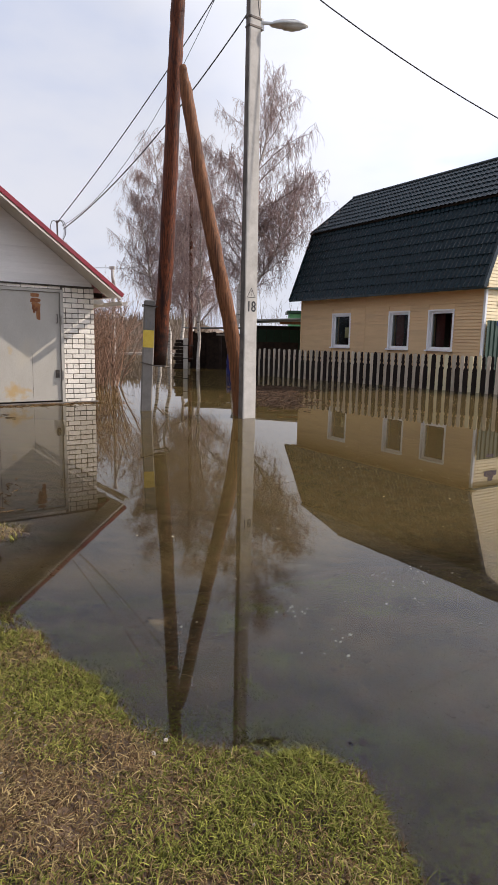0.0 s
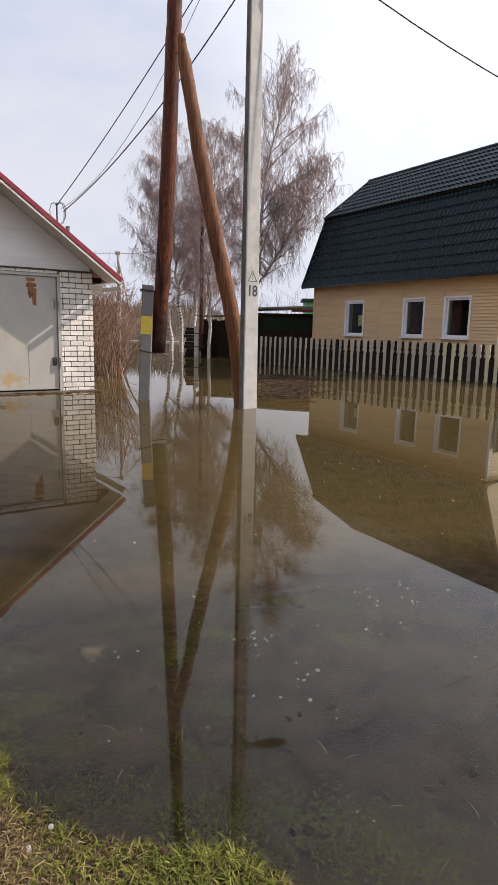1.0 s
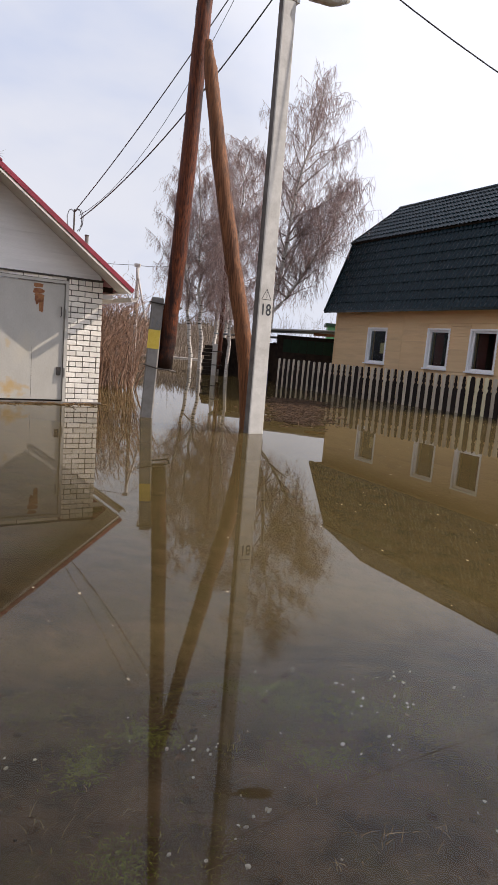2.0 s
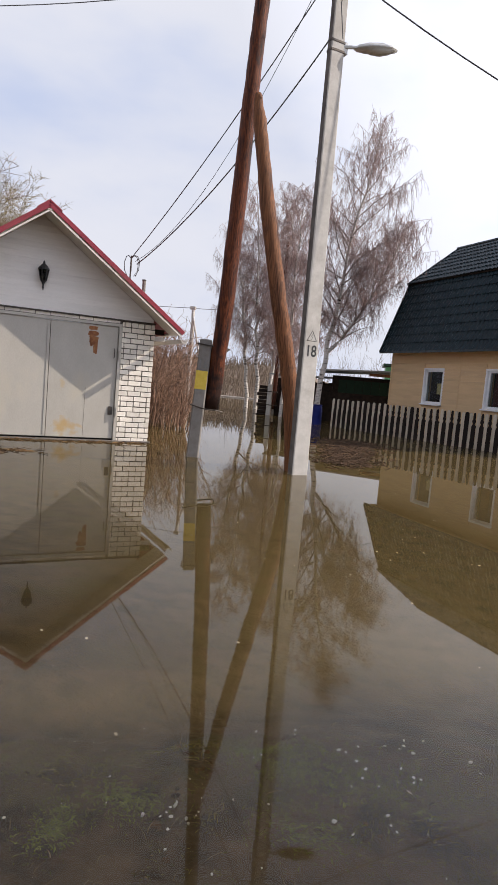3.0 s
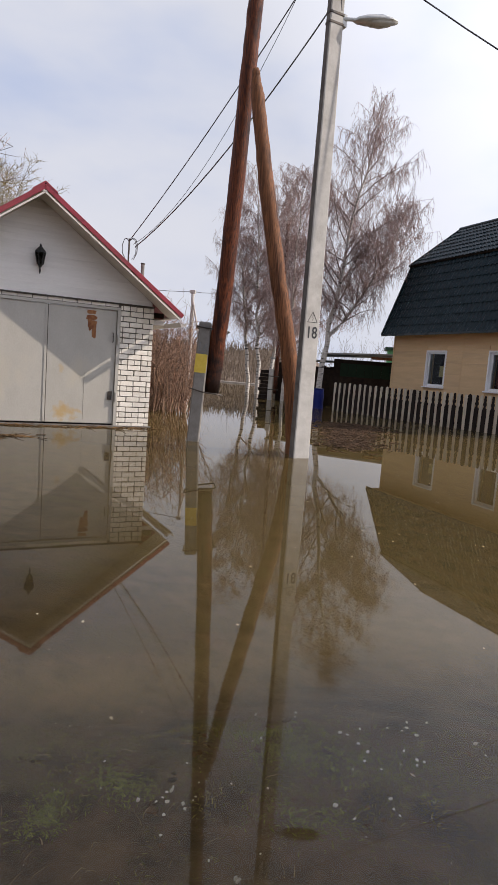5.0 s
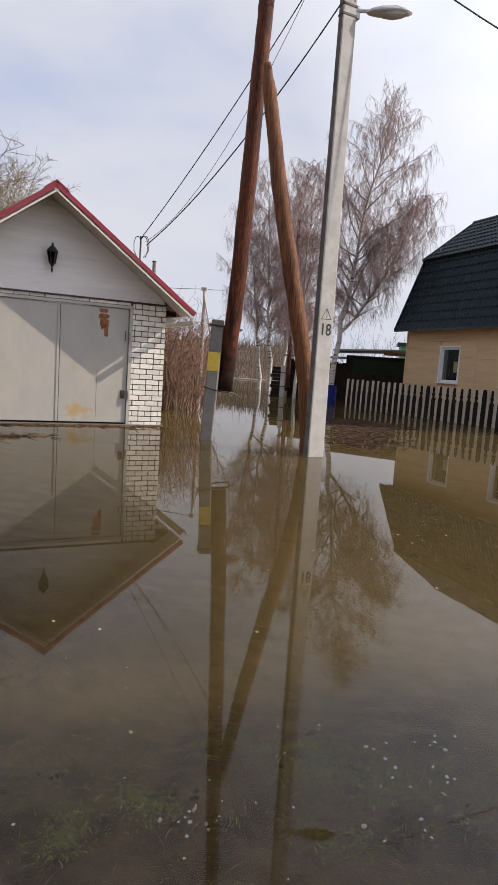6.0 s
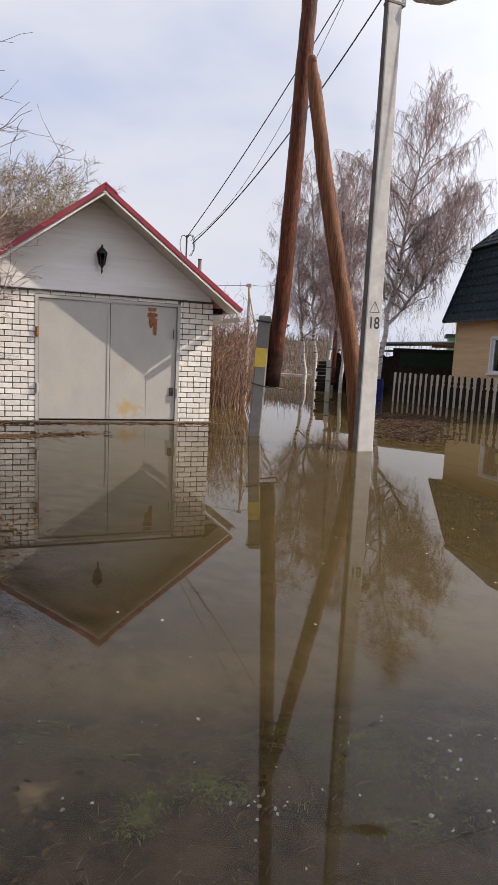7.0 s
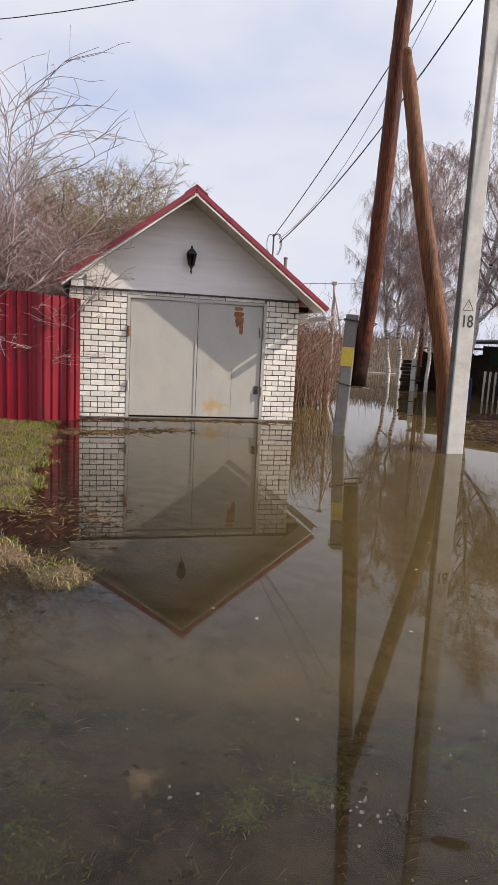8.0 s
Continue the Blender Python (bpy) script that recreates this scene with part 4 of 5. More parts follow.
for k, (x, w, h) in enumerate(((-0.30, 0.02, 0.02), (-0.24, 0.07, 0.055), (-0.10, 0.11, 0.085), (0.08, 0.12, 0.09), (0.22, 0.10, 0.06), (0.31, 0.05, 0.03), (0.33, 0.012, 0.008))):
    rings.append([bm.verts.new(lm @ Vector((x, w * math.cos(a), h * math.sin(a)))) for a in (math.pi * j / 8 for j in range(9))])
for r0, r1 in zip(rings, rings[1:]):
    for j in range(8):
        bm.faces.new((r0[j], r0[j + 1], r1[j + 1], r1[j]))
    bm.faces.new((r0[8], r0[0], r1[0], r1[8]))
part("lamp_housing", bm, M_LAMPGREY, cpole, "grey cobra-head street lamp housing", smooth=True)
bm = bmesh.new()
rings = []
for x, w, h in ((-0.13, 0.03, 0.01), (-0.06, 0.085, 0.045), (0.08, 0.10, 0.06), (0.20, 0.08, 0.04), (0.28, 0.03, 0.01)):
    rings.append([bm.verts.new(lm @ Vector((x, w * math.cos(a), -0.003 - h * math.sin(a)))) for a in (math.pi * j / 8 for j in range(9))])
for r0, r1 in zip(rings, rings[1:]):
    for j in range(8):
        bm.faces.new((r0[j + 1], r0[j], r1[j], r1[j + 1]))
part("lamp_glass", bm, M_LENS, cpole, "dull glass bowl", smooth=True)
for (ax, az) in ((-0.2, 7.75), (0.2, 7.75), (-0.16, 7.45)):
    part("insulator", lathe(bmesh.new(), [(0.02, -0.06), (0.035, -0.03), (0.03, 0.0), (0.04, 0.02), (0.02, 0.06)], 10, Matrix.Translation((ax, 0, az))), M_PVC, cpole)
part("crossbar", bx(-0.28, 0.28, -0.09, -0.0585, 7.62, 7.68), M_STEEL, cpole)
for lp in (((-0.1, -0.12, 7.6), (-0.26, -0.16, 7.3), (-0.14, -0.14, 7.12), (-0.02, -0.12, 7.25)), ((0.1, -0.12, 7.6), (0.24, -0.15, 7.25), (0.42, -0.14, 7.2), (0.4, -0.12, 7.45)), ((0.02, -0.11, 7.5), (-0.05, -0.12, 6.9), (0.03, -0.12, 6.45))):
    part("cable_loop", tube(bmesh.new(), lp, 0.008, 6), M_WIRE, cpole)


def log(bm, pts, radii, sides=18, rough=0.006, seed=1):
    """A round pole that is a little uneven along its length."""
    r = random.Random(seed)
    pts = [Vector(p) for p in pts]
    P, R = [], []
    for (a, b), (ra, rb) in zip(zip(pts, pts[1:]), zip(radii, radii[1:])):
        for k in range(8):
            P.append(a.lerp(b, k / 8) + Vector((r.uniform(-1, 1), r.uniform(-1, 1), 0)) * rough)
            R.append(ra + (rb - ra) * k / 8 + r.uniform(-rough, rough) * 0.6)
    P.append(pts[-1])
    R.append(radii[-1])
    return tube(bm, P, R, sides)


W0 = Vector((-1.675, 11.86, 0.86))
wpole = thing("wooden_pole", pose(W0.x, W0.y, W0.z), "leaning dark brown wooden utility pole lashed to a concrete stub", "utility pole")
wp = [(-1.675, 11.86, 0.86), (-1.505, 11.65, 2.8), (-1.315, 11.355, 5.85), (-1.235, 11.23, 7.0), (-1.09, 11.0, 9.2)]
part("shaft", log(bmesh.new(), [Vector(p) - W0 for p in wp], [0.138, 0.135, 0.125, 0.118, 0.105], seed=4), M_WOOD, wpole, smooth=True)
brace = thing("pole_brace", pose(-0.13, 11.15, 0), "round wooden brace leaning against the wooden pole", "pole brace")
bp = [(0.10, 0, -0.8), (0.05, 0, 0.1), (-0.045, 0, 1.0), (-0.20, 0, 1.8), (-0.42, 0, 2.75), (-0.735, 0, 4.24), (-0.97, 0.02, 5.5), (-1.03, 0.02, 5.88)]
part("shaft", log(bmesh.new(), bp, [0.135, 0.135, 0.133, 0.13, 0.127, 0.12, 0.105, 0.055], seed=9), M_WOOD2, brace, smooth=True)
stub = thing("concrete_stub", pose(-1.89, 11.62, 0, -3, 2.4, 12), "short grey concrete stub post with yellow plate", "post")
part("post", bx(-0.105, 0.105, -0.11, 0.11, -0.9, 2.05, bevel=0.02), M_CONC2, stub)
part("number_plate", bx(-0.105, 0.095, -0.118, -0.112, 1.18, 1.50, bevel=0.001), M_YELLOW, stub, "faded yellow warning plate")
lettering("16", 0.21, pose(0.0, -0.1115, 1.55, 90, 0, 0), M_FADED, stub, "faded_number", "faded painted number 16", 0.002)
for z, dz in ((1.96, -0.02), (0.90, -0.05)):
    part("wire_lashing", tube(bmesh.new(), [(-0.13, -0.13, z), (0.13, -0.13, z + dz), (0.30, -0.11, z + dz), (0.42, 0.02, z + dz * 1.3), (0.38, 0.40, z + dz), (0.0, 0.42, z), (-0.13, 0.13, z), (-0.13, -0.13, z)], 0.013, 6), M_STEEL, stub, "twisted steel wire binding")

# ---- overhead wires ----
HUB = Vector((-4.42, 14.6, 3.89))
service = thing("service_mast", pose(HUB.x, HUB.y, 0), "thin steel service mast with looped cables behind the garage roof", "mast")
part("mast", tube(bmesh.new(), [(0, 0, 2.4), (0, 0, 3.96)], 0.018, 8), M_STEEL, service)
for k in range(4):
    a = 0.9 * k
    part("cable_loop", tube(bmesh.new(), [(0, 0, 3.9), (0.08 * math.cos(a), 0.07 * math.sin(a), 3.97), (0.15 * math.cos(a), 0.12 * math.sin(a), 3.95), (0.20 * math.cos(a), 0.16 * math.sin(a), 3.84), (0.19 * math.cos(a), 0.15 * math.sin(a), 3.66), (0.10 * math.cos(a), 0.05, 3.52)], 0.009, 6), M_WIRE, service)
for a, b, sag, r in ((HUB + Vector((0, 0, 0.02)), (0.02, 10.85, 7.69), 0.155, 0.0100), (HUB + Vector((0.12, -0.05, -0.06)), (0.0, 10.85, 8.06), 0.80, 0.005), (HUB + Vector((0.16, -0.05, -0.12)), (0.0, 10.87, 6.66), 0.30, 0.0115),
                     ((0.08, 10.838, 7.433), (8.54, 12.3, 4.02), 0.434, 0.0105)):
    pts = wire_points(a, b, sag)
    o = pts[0].copy()
    solid("overhead_wire", tube(bmesh.new(), [p - o for p in pts], r, 6), M_WIRE, "thin black overhead cable between poles and houses", "wire", "overhead wires", m=Matrix.Translation(o))

# ---- trees and shrubs ----
def rods(name, lines, sides, material):
    """One mesh of many thin tapering rods. lines: (points, radius at the start, radius at the end)."""
    V, F, base = [], [], 0
    ang = np.arange(sides) * 2 * math.pi / sides
    ca, sa = np.cos(ang)[None, :, None], np.sin(ang)[None, :, None]
    for pts, r0, r1 in lines:
        p = np.asarray(pts, float)
        n = len(p)
        d = np.gradient(p, axis=0)
        d /= np.linalg.norm(d, axis=1, keepdims=True) + 1e-9
        ref = np.where(np.abs(d[:, 2:3]) > 0.8, np.array([[1.0, 0, 0]]), np.array([[0, 0, 1.0]]))
        u = np.cross(d, ref)
        u /= np.linalg.norm(u, axis=1, keepdims=True) + 1e-9
        w = np.cross(d, u)
        r = np.linspace(r0, r1, n)[:, None, None]
        V.append((p[:, None, :] + r * (u[:, None, :] * ca + w[:, None, :] * sa)).reshape(-1, 3))
        i = np.arange(n - 1)[:, None] * sides
        k = np.arange(sides)[None, :]
        k2 = (k + 1) % sides
        F.append((np.stack([i + k, i + k2, i + sides + k2, i + sides + k], 2) + base).reshape(-1, 4))
        base += n * sides
    V, F = np.concatenate(V), np.concatenate(F)
    me = bpy.data.meshes.new(name)
    me.vertices.add(len(V))
    me.vertices.foreach_set("co", V.ravel())
    me.loops.add(F.size)
    me.loops.foreach_set("vertex_index", F.ravel())
    me.polygons.add(len(F))
    me.polygons.foreach_set("loop_start", np.arange(len(F)) * 4)
    me.polygons.foreach_set("loop_total", np.full(len(F), 4))
    me.update()
    me.validate()
    me.materials.append(material)
    return me


def bend(rg, start, way, length, n, wander, pull):
    """A wandering line; pull is added to its direction at each step (up for limbs, down for hanging twigs)."""
    p, d = np.array(start, float), np.array(way, float)
    out = [p.copy()]
    for _ in range(n):
        d = d + rg.normal(0, wander, 3) + np.array([0, 0, pull])
        d /= np.linalg.norm(d)
        p = p + d * length / n
        out.append(p.copy())
    return np.array(out)


def on_line(line, f):
    x = f * (len(line) - 1)
    i = min(int(x), len(line) - 2)
    return line[i] + (line[i + 1] - line[i]) * (x - i), line[i + 1] - line[i]


def birch(name, base, height, lean, crown, seed, label, limbs=30, first=0.28, twigs=12, trunk_r=0.13, fork=None):
    """A weeping birch: white trunk, rising limbs, and long hanging twigs with small side shoots."""
    rg = np.random.default_rng(seed)
    tree = thing(name, pose(*base), label, "tree", "birches behind the poles")
    n = 14
    trunk = [np.zeros(3)]
    for k in range(1, n + 1):
        f = k / n
        trunk.append(np.array([lean[0] * f ** 1.3, lean[1] * f ** 1.3, height * f]) + rg.normal(0, 0.05, 3) * (1, 1, 0))
    trunk = np.array(trunk)
    trunk[0, 2] = -0.8
    stems = [(trunk, trunk_r, 0.012)]
    if fork is not None:
        p0, _ = on_line(trunk, fork[0])
        stems.append((bend(rg, p0, fork[1], fork[2], 12, 0.05, 0.10), trunk_r * 0.62, 0.012))
    limb_l, twig_l = [], []
    for stem, r0, _ in stems:
        for k in range(limbs):
            f = first + (0.985 - first) * (k + rg.random()) / limbs
            if stem is not trunk:
                f = 0.12 + 0.88 * (k + rg.random()) / limbs
            p, d = on_line(stem, f)
            a = 2.4 * k + rg.uniform(-0.5, 0.5)
            reach = crown * (0.30 + 0.95 * math.sin(math.pi * min(1.0, 0.22 + 0.78 * f)) ** 0.9) * rg.uniform(0.65, 1.1)
            if stem is not trunk:
                reach *= 0.7
            limb = bend(rg, p, (math.cos(a), math.sin(a), rg.uniform(0.5, 1.5)), reach, 9, 0.09, -0.02)
            limb_l.append((limb, r0 * (1.1 - f) * 0.36 + 0.006, 0.005))
            n_sub = max(3, int(reach * 4.6))
            for j in range(n_sub):
                q, dd = on_line(limb, 0.12 + 0.88 * (j + rg.random()) / n_sub)
                b = rg.uniform(0, 2 * math.pi)
                dd = dd / np.linalg.norm(dd)
                sub = bend(rg, q, dd * 0.9 + np.array([math.cos(b), math.sin(b), rg.uniform(0.0, 0.9)]), rg.uniform(0.4, 1.0), 5, 0.16, -0.06)
                twig_l.append((sub, 0.0085, 0.004))
                for _ in range(twigs):
                    s, _d = on_line(sub, rg.uniform(0.1, 1))
                    c = rg.uniform(0, 2 * math.pi)
                    ln = rg.uniform(0.22, 1.05) * (1.15 - 0.5 * f)
                    tw = bend(rg, s, (0.55 * math.cos(c), 0.55 * math.sin(c), rg.uniform(-0.7, 0.35)), ln, 4, 0.12, -0.55)
                    twig_l.append((tw, 0.0050, 0.0032))
                    for _ in range(3):
                        g, gd = on_line(tw, rg.uniform(0.1, 0.95))
                        e = rg.uniform(0, 2 * math.pi)
                        twig_l.append((bend(rg, g, (math.cos(e) * 0.6, math.sin(e) * 0.6, -0.5), rg.uniform(0.08, 0.26), 2, 0.1, -0.3), 0.0046, 0.003))
    for stem, r0, r1 in stems:
        ob = new("trunk", rods("trunk", [(stem, r0, r1)], 9, M_BARK_W))
        ob.parent = tree
        tagged(ob, "white birch trunk with black marks")
    for one in limb_l:
        ob = new("limb", rods("limb", [one], 5, M_LIMB))
        ob.parent = tree
    ob = new("crown", rods("crown", twig_l, 3, M_TWIG))
    ob.parent = tree
    tagged(ob, "hanging reddish-brown twigs", kind="stuff")
    return tree


birch("birch_tree", (-0.82, 26.6, 0), 11.8, (1.6, 0.2), 2.5, 11, "tall weeping birch with reddish bare twigs", limbs=38, first=0.32, trunk_r=0.125, fork=(0.24, (0.75, 0.05, 0.8), 5.8), twigs=8)
birch("birch_tree", (-2.45, 28.4, 0), 9.8, (0.2, 0.3), 2.2, 12, "weeping birch with reddish bare twigs", limbs=34, first=0.20, trunk_r=0.085, twigs=9)
for i, (x, y, h, lx, cr, lab) in enumerate(((-4.55, 34.2, 11.6, -0.9, 2.2, "slender white birch leaning outwards"), (-3.95, 35.0, 11.0, 0.2, 2.0, "slender white birch in a clump"),
                                            (-3.2, 33.6, 10.4, -0.2, 1.8, "slender white birch in a clump"), (-5.3, 35.4, 10.2, -1.3, 2.2, "slender birch at the clump's edge"))):
    birch("birch_tree", (x, y, 0), h, (lx, 0.2), cr, 21 + i, lab, limbs=30, first=0.24, trunk_r=0.12, twigs=10)


def bush(name, base, height, spread, stems, seed, label, category, material, group="", upright=1.6, side=8, thick=0.016, fine=0.006, droop=0.0, levels=2, side_len=0.5, split=False, wander=0.10):
    """A many-stemmed leafless shrub."""
    rg = np.random.default_rng(seed)
    tree = thing(name, pose(*base), label, category, group)
    stem_l, twig_l = [], []
    for _ in range(stems):
        a = rg.uniform(0, 2 * math.pi)
        o = np.array([math.cos(a), math.sin(a), 0]) * spread * 0.35 * math.sqrt(rg.random())
        o[2] = -0.6 if base[2] <= 0 else -0.1
        out = rg.uniform(0.1, 1.0)
        ln = height * rg.uniform(0.6, 1.05) + 0.5
        st = bend(rg, o, (math.cos(a) * out, math.sin(a) * out, upright), ln, 9, wander, 0.02)
        stem_l.append((st, thick * rg.uniform(0.6, 1.3), fine * 0.8))
        for _ in range(side):
            p, d = on_line(st, rg.uniform(0.25, 1))
            b = rg.uniform(0, 2 * math.pi)
            tw = bend(rg, p, d / np.linalg.norm(d) * 0.7 + np.array([math.cos(b), math.sin(b), 0.25]) * 0.8, height * side_len * rg.uniform(0.3, 1), 5, 0.14, -droop)
            twig_l.append((tw, fine, fine * 0.55))
            for _ in range(levels):
                q, _d = on_line(tw, rg.uniform(0.2, 1))
                c = rg.uniform(0, 2 * math.pi)
                twig_l.append((bend(rg, q, _d / np.linalg.norm(_d) * 0.6 + np.array([math.cos(c), math.sin(c), 0.2]) * 0.8, height * side_len * 0.45 * rg.uniform(0.3, 1), 4, 0.16, -droop), fine * 0.75, fine * 0.45))
    if split:
        for one in stem_l:
            ob = new("branch", rods("branch", [one], 6, material))
            ob.parent = tree
        ob = new("crown", rods("crown", twig_l, 3, material))
    else:
        ob = new("crown", rods("crown", stem_l + twig_l, 3, material))
    ob.parent = tree
    tagged(ob, kind="stuff")
    return tree


rng = random.Random(8)
for i, (x, y, h) in enumerate(((-4.9, 17.3, 2.7), (-4.2, 17.5, 2.6), (-5.6, 17.9, 2.9), (-4.6, 18.6, 2.8), (-5.2, 19.6, 3.0), (-6.2, 19.2, 3.1))):
    bush("shrub", (x, y, 0), h, 1.1, 34, 40 + i, "tan leafless willow shrub rising from the flood", "shrub", M_SHRUB, "flooded shrubs by the garage", upright=2.2, side=6, thick=0.021, fine=0.007, side_len=0.34)
for i, (x, y, h) in enumerate(((-8.6, 26.5, 3.0), (-9.0, 30.0, 3.2), (-10.4, 33.0, 3.6))):
    bush("shrub", (x, y, 0), h, 1.6, 26, 60 + i, "tan leafless shrub standing in far water", "shrub", M_SHRUB, "far flooded shrubs", upright=1.8, side=9, thick=0.018, fine=0.009)
# bushes and trees behind the red fence
for i, (x, y, h) in enumerate(((-8.7, 10.8, 3.2), (-9.2, 11.7, 3.5), (-10.1, 12.4, 3.9), (-10.6, 10.4, 3.7), (-10.9, 13.8, 4.3), (-8.6, 9.9, 3.1), (-9.6, 10.9, 3.5), (-9.4, 9.4, 3.3))):
    bush("garden_bush", (x, y, 0.1), h, 1.8, 30, 80 + i, "dense reddish leafless garden bush behind the red fence", "shrub", M_BUSH, "garden bushes", upright=1.5, side=26, thick=0.016, fine=0.0055, side_len=0.34, levels=5)
bush("fruit_tree", (-8.05, 8.95, 0.1), 5.4, 1.0, 15, 101, "bare grey fruit tree spreading over the red fence", "tree", M_GREYTWIG, upright=1.45, side=26, thick=0.026, fine=0.0075, droop=0.05, levels=6, side_len=0.36, split=True, wander=0.2)
bush("fruit_tree", (-7.25, 9.35, 0.1), 2.9, 0.8, 12, 105, "low bare fruit tree with drooping grey branches by the fence", "tree", M_GREYTWIG, upright=1.2, side=18, thick=0.017, fine=0.0055, droop=0.10, levels=5, side_len=0.45, split=True, wander=0.2)
for i, (x, y, h) in enumerate(((-14.4, 20.4, 7.4), (-13.4, 21.2, 7.9), (-12.6, 20.8, 7.8), (-13.8, 21.9, 7.7))):
    bush("willow_tree", (x, y, 0), h, 2.0, 40, 110 + i, "yellow-green budding willow behind the garage", "tree", M_WILLOW, "willows behind the garage", upright=3.2, side=60, thick=0.020, fine=0.0065, droop=0.03, levels=8, side_len=0.11)

# far bank: reeds and thin woods across the water
def far_stand(name, count, xr, yr, hr, r, seed, label, category, material):
    rg = np.random.default_rng(seed)
    lines = []
    for _ in range(count):
        x, y, h = rg.uniform(*xr), rg.uniform(*yr), rg.uniform(*hr)
        st = bend(rg, (x, y, 0.0), (rg.normal(0, 0.12), rg.normal(0, 0.12), 1), h, 4, 0.10, 0.02)
        lines.append((st, r, r * 0.3))
        for _ in range(3):
            p, d = on_line(st, rg.uniform(0.3, 0.9))
            lines.append((bend(rg, p, (rg.normal(0, 0.5), rg.normal(0, 0.5), 0.9), h * rg.uniform(0.2, 0.45), 2, 0.12, 0.0), r * 0.55, r * 0.2))
    return tagged(new(name, rods(name, lines, 3, material)), label, category, kind="stuff")


hx, hy = np.arange(-46, -1.5, 1.0), np.concatenate([np.arange(55, 76, 1.0), np.array([80, 90, 110, 160])])


def hill_z(X, Y):
    rise = np.clip((Y - 56.0) * 0.26, -0.3, 3.6) * np.clip((-2.5 - X) / 4.0, 0, 1)
    return rise - 0.25 + 0.18 * np.sin(X * 0.7 + Y * 0.3) * np.clip((Y - 57) / 6, 0, 1)


far_bank, _, _ = sheet("far_bank", hx, hy, hill_z, M_FIELD, "low brown bank of dry grass across the water", "bank")


def reeds(count, seed):
    rg = np.random.default_rng(seed)
    x, y = rg.uniform(-45, -3, count), rg.uniform(55.6, 72, count)
    z = hill_z(x, y)
    lines = []
    for a, b, c in zip(x, y, z):
        lines.append((bend(rg, (a, b, c - 0.1), (rg.normal(0, 0.15), rg.normal(0, 0.15), 1), rg.uniform(0.3, 1.3), 2, 0.1, 0.0), 0.03, 0.012))
    return tagged(new("reed_bank", rods("reed_bank", lines, 3, M_FIELD)), "dry brown reeds and grass on the far bank", "reeds", kind="stuff")


reeds(9000, 130)
# Narrow pale strip where the far bank meets the water.
shore_strip = solid("shore_strip", bx(-46, -3.0, 54.9, 55.9, -0.3, 0.10, bevel=0.03), M_PLANK, "pale strip along the foot of the far bank", "shore", kind="structure")
far_stand("far_wood", 900, (-75, 60), (70, 100), (3.0, 6.5), 0.028, 131, "thin bare woods on the far bank", "woods", M_FARWOOD)

# ---- sheds, yard and far things ----
shed = thing("shed", pose(-0.35, 29.3, 0), "low dark green shed with flat grey roof behind the picket fence", "shed")
part("wall", bx(0, 3.4, 0, 0.12, -0.6, 2.05), M_DARKWOOD, shed)
part("wall", bx(0, 0.12, 0.124, 3.0, -0.6, 2.05), M_DARKWOOD, shed)
part("wall", bx(3.28, 3.4, 0.124, 3.0, -0.6, 2.05), M_DARKWOOD, shed)
for k in range(8):
    part("green_sheet", bx(0.3 + 0.36 * k, 0.3 + 0.36 * k + 0.345, -0.03 - 0.008 * (k % 2), -0.004, 0.0, 1.88), M_GREEN2, shed)
part("roof", bx(-0.5, 3.7, -0.35, 3.2, 2.22, 2.30, bevel=0.01, m=Matrix.Rotation(radians(-2.5), 4, "Y")), M_SLATE, shed, "flat grey roofing sheet")
part("roof_beam", bx(1.6, 3.5, -0.33, -0.25, 2.12, 2.24), M_WOOD2, shed, "reddish timber beam under the roof")
dark = thing("shed", pose(-4.35, 30.2, 0), "blackened low timber shed with pale roof edge among the birches", "shed")
for k in range(22):
    part("wall_board", bx(1.25 + 0.17 * k, 1.25 + 0.17 * k + 0.16, 0.01 * (k % 2), 0.04 + 0.01 * (k % 2), -0.6, 1.7 + 0.04 * math.sin(k * 2.1)), M_DARKWOOD, dark)
part("back", bx(1.25, 4.95, 0.06, 2.2, -0.6, 1.66), M_DARKWOOD, dark)
part("roof", bx(1.05, 5.0, -0.2, 2.4, 1.86, 1.91, m=Matrix.Rotation(radians(-1), 4, "Y")), M_SLATE, dark, "pale roofing edge")
for b in ((2.62, 2.70, 0.35, 1.62), (3.00, 3.08, 0.35, 1.62), (2.704, 2.996, 1.54, 1.62)):
    part("window_frame", bx(b[0], b[1], -0.05, -0.004, b[2], b[3]), M_PLANK, dark, "pale frame board")
part("door_frame", bx(1.27, 1.36, -0.05, -0.004, 0.0, 1.6), M_PLANK, dark)
pile = thing("woodpile", pose(-3.45, 29.3, 0), "stack of dark boards beside the shed", "boards")
for k in range(9):
    part("board", bx(-0.22 + 0.05 * (k % 3), 0.30 - 0.03 * (k % 2), -0.2, 0.2, -0.1 + 0.16 * k, 0.045 + 0.16 * k), M_DARKWOOD, pile)
barrel = thing("barrel", pose(-0.72, 25.2, 0), "blue plastic barrel standing in the water", "barrel")
part("body", lathe(bmesh.new(), [(0.25, -0.8), (0.27, -0.2), (0.285, 0.05), (0.27, 0.3), (0.285, 0.5), (0.26, 0.7), (0.24, 0.74)], 20), M_BLUE, barrel, smooth=True)
part("rim", lathe(bmesh.new(), [(0.245, 0.735), (0.265, 0.745), (0.265, 0.77), (0.24, 0.775)], 20), M_BLUE, barrel)
yard = thing("yard_clutter", pose(-0.5, 26.0, 0), "low dark timber lean-to behind the fence end", "lean-to")
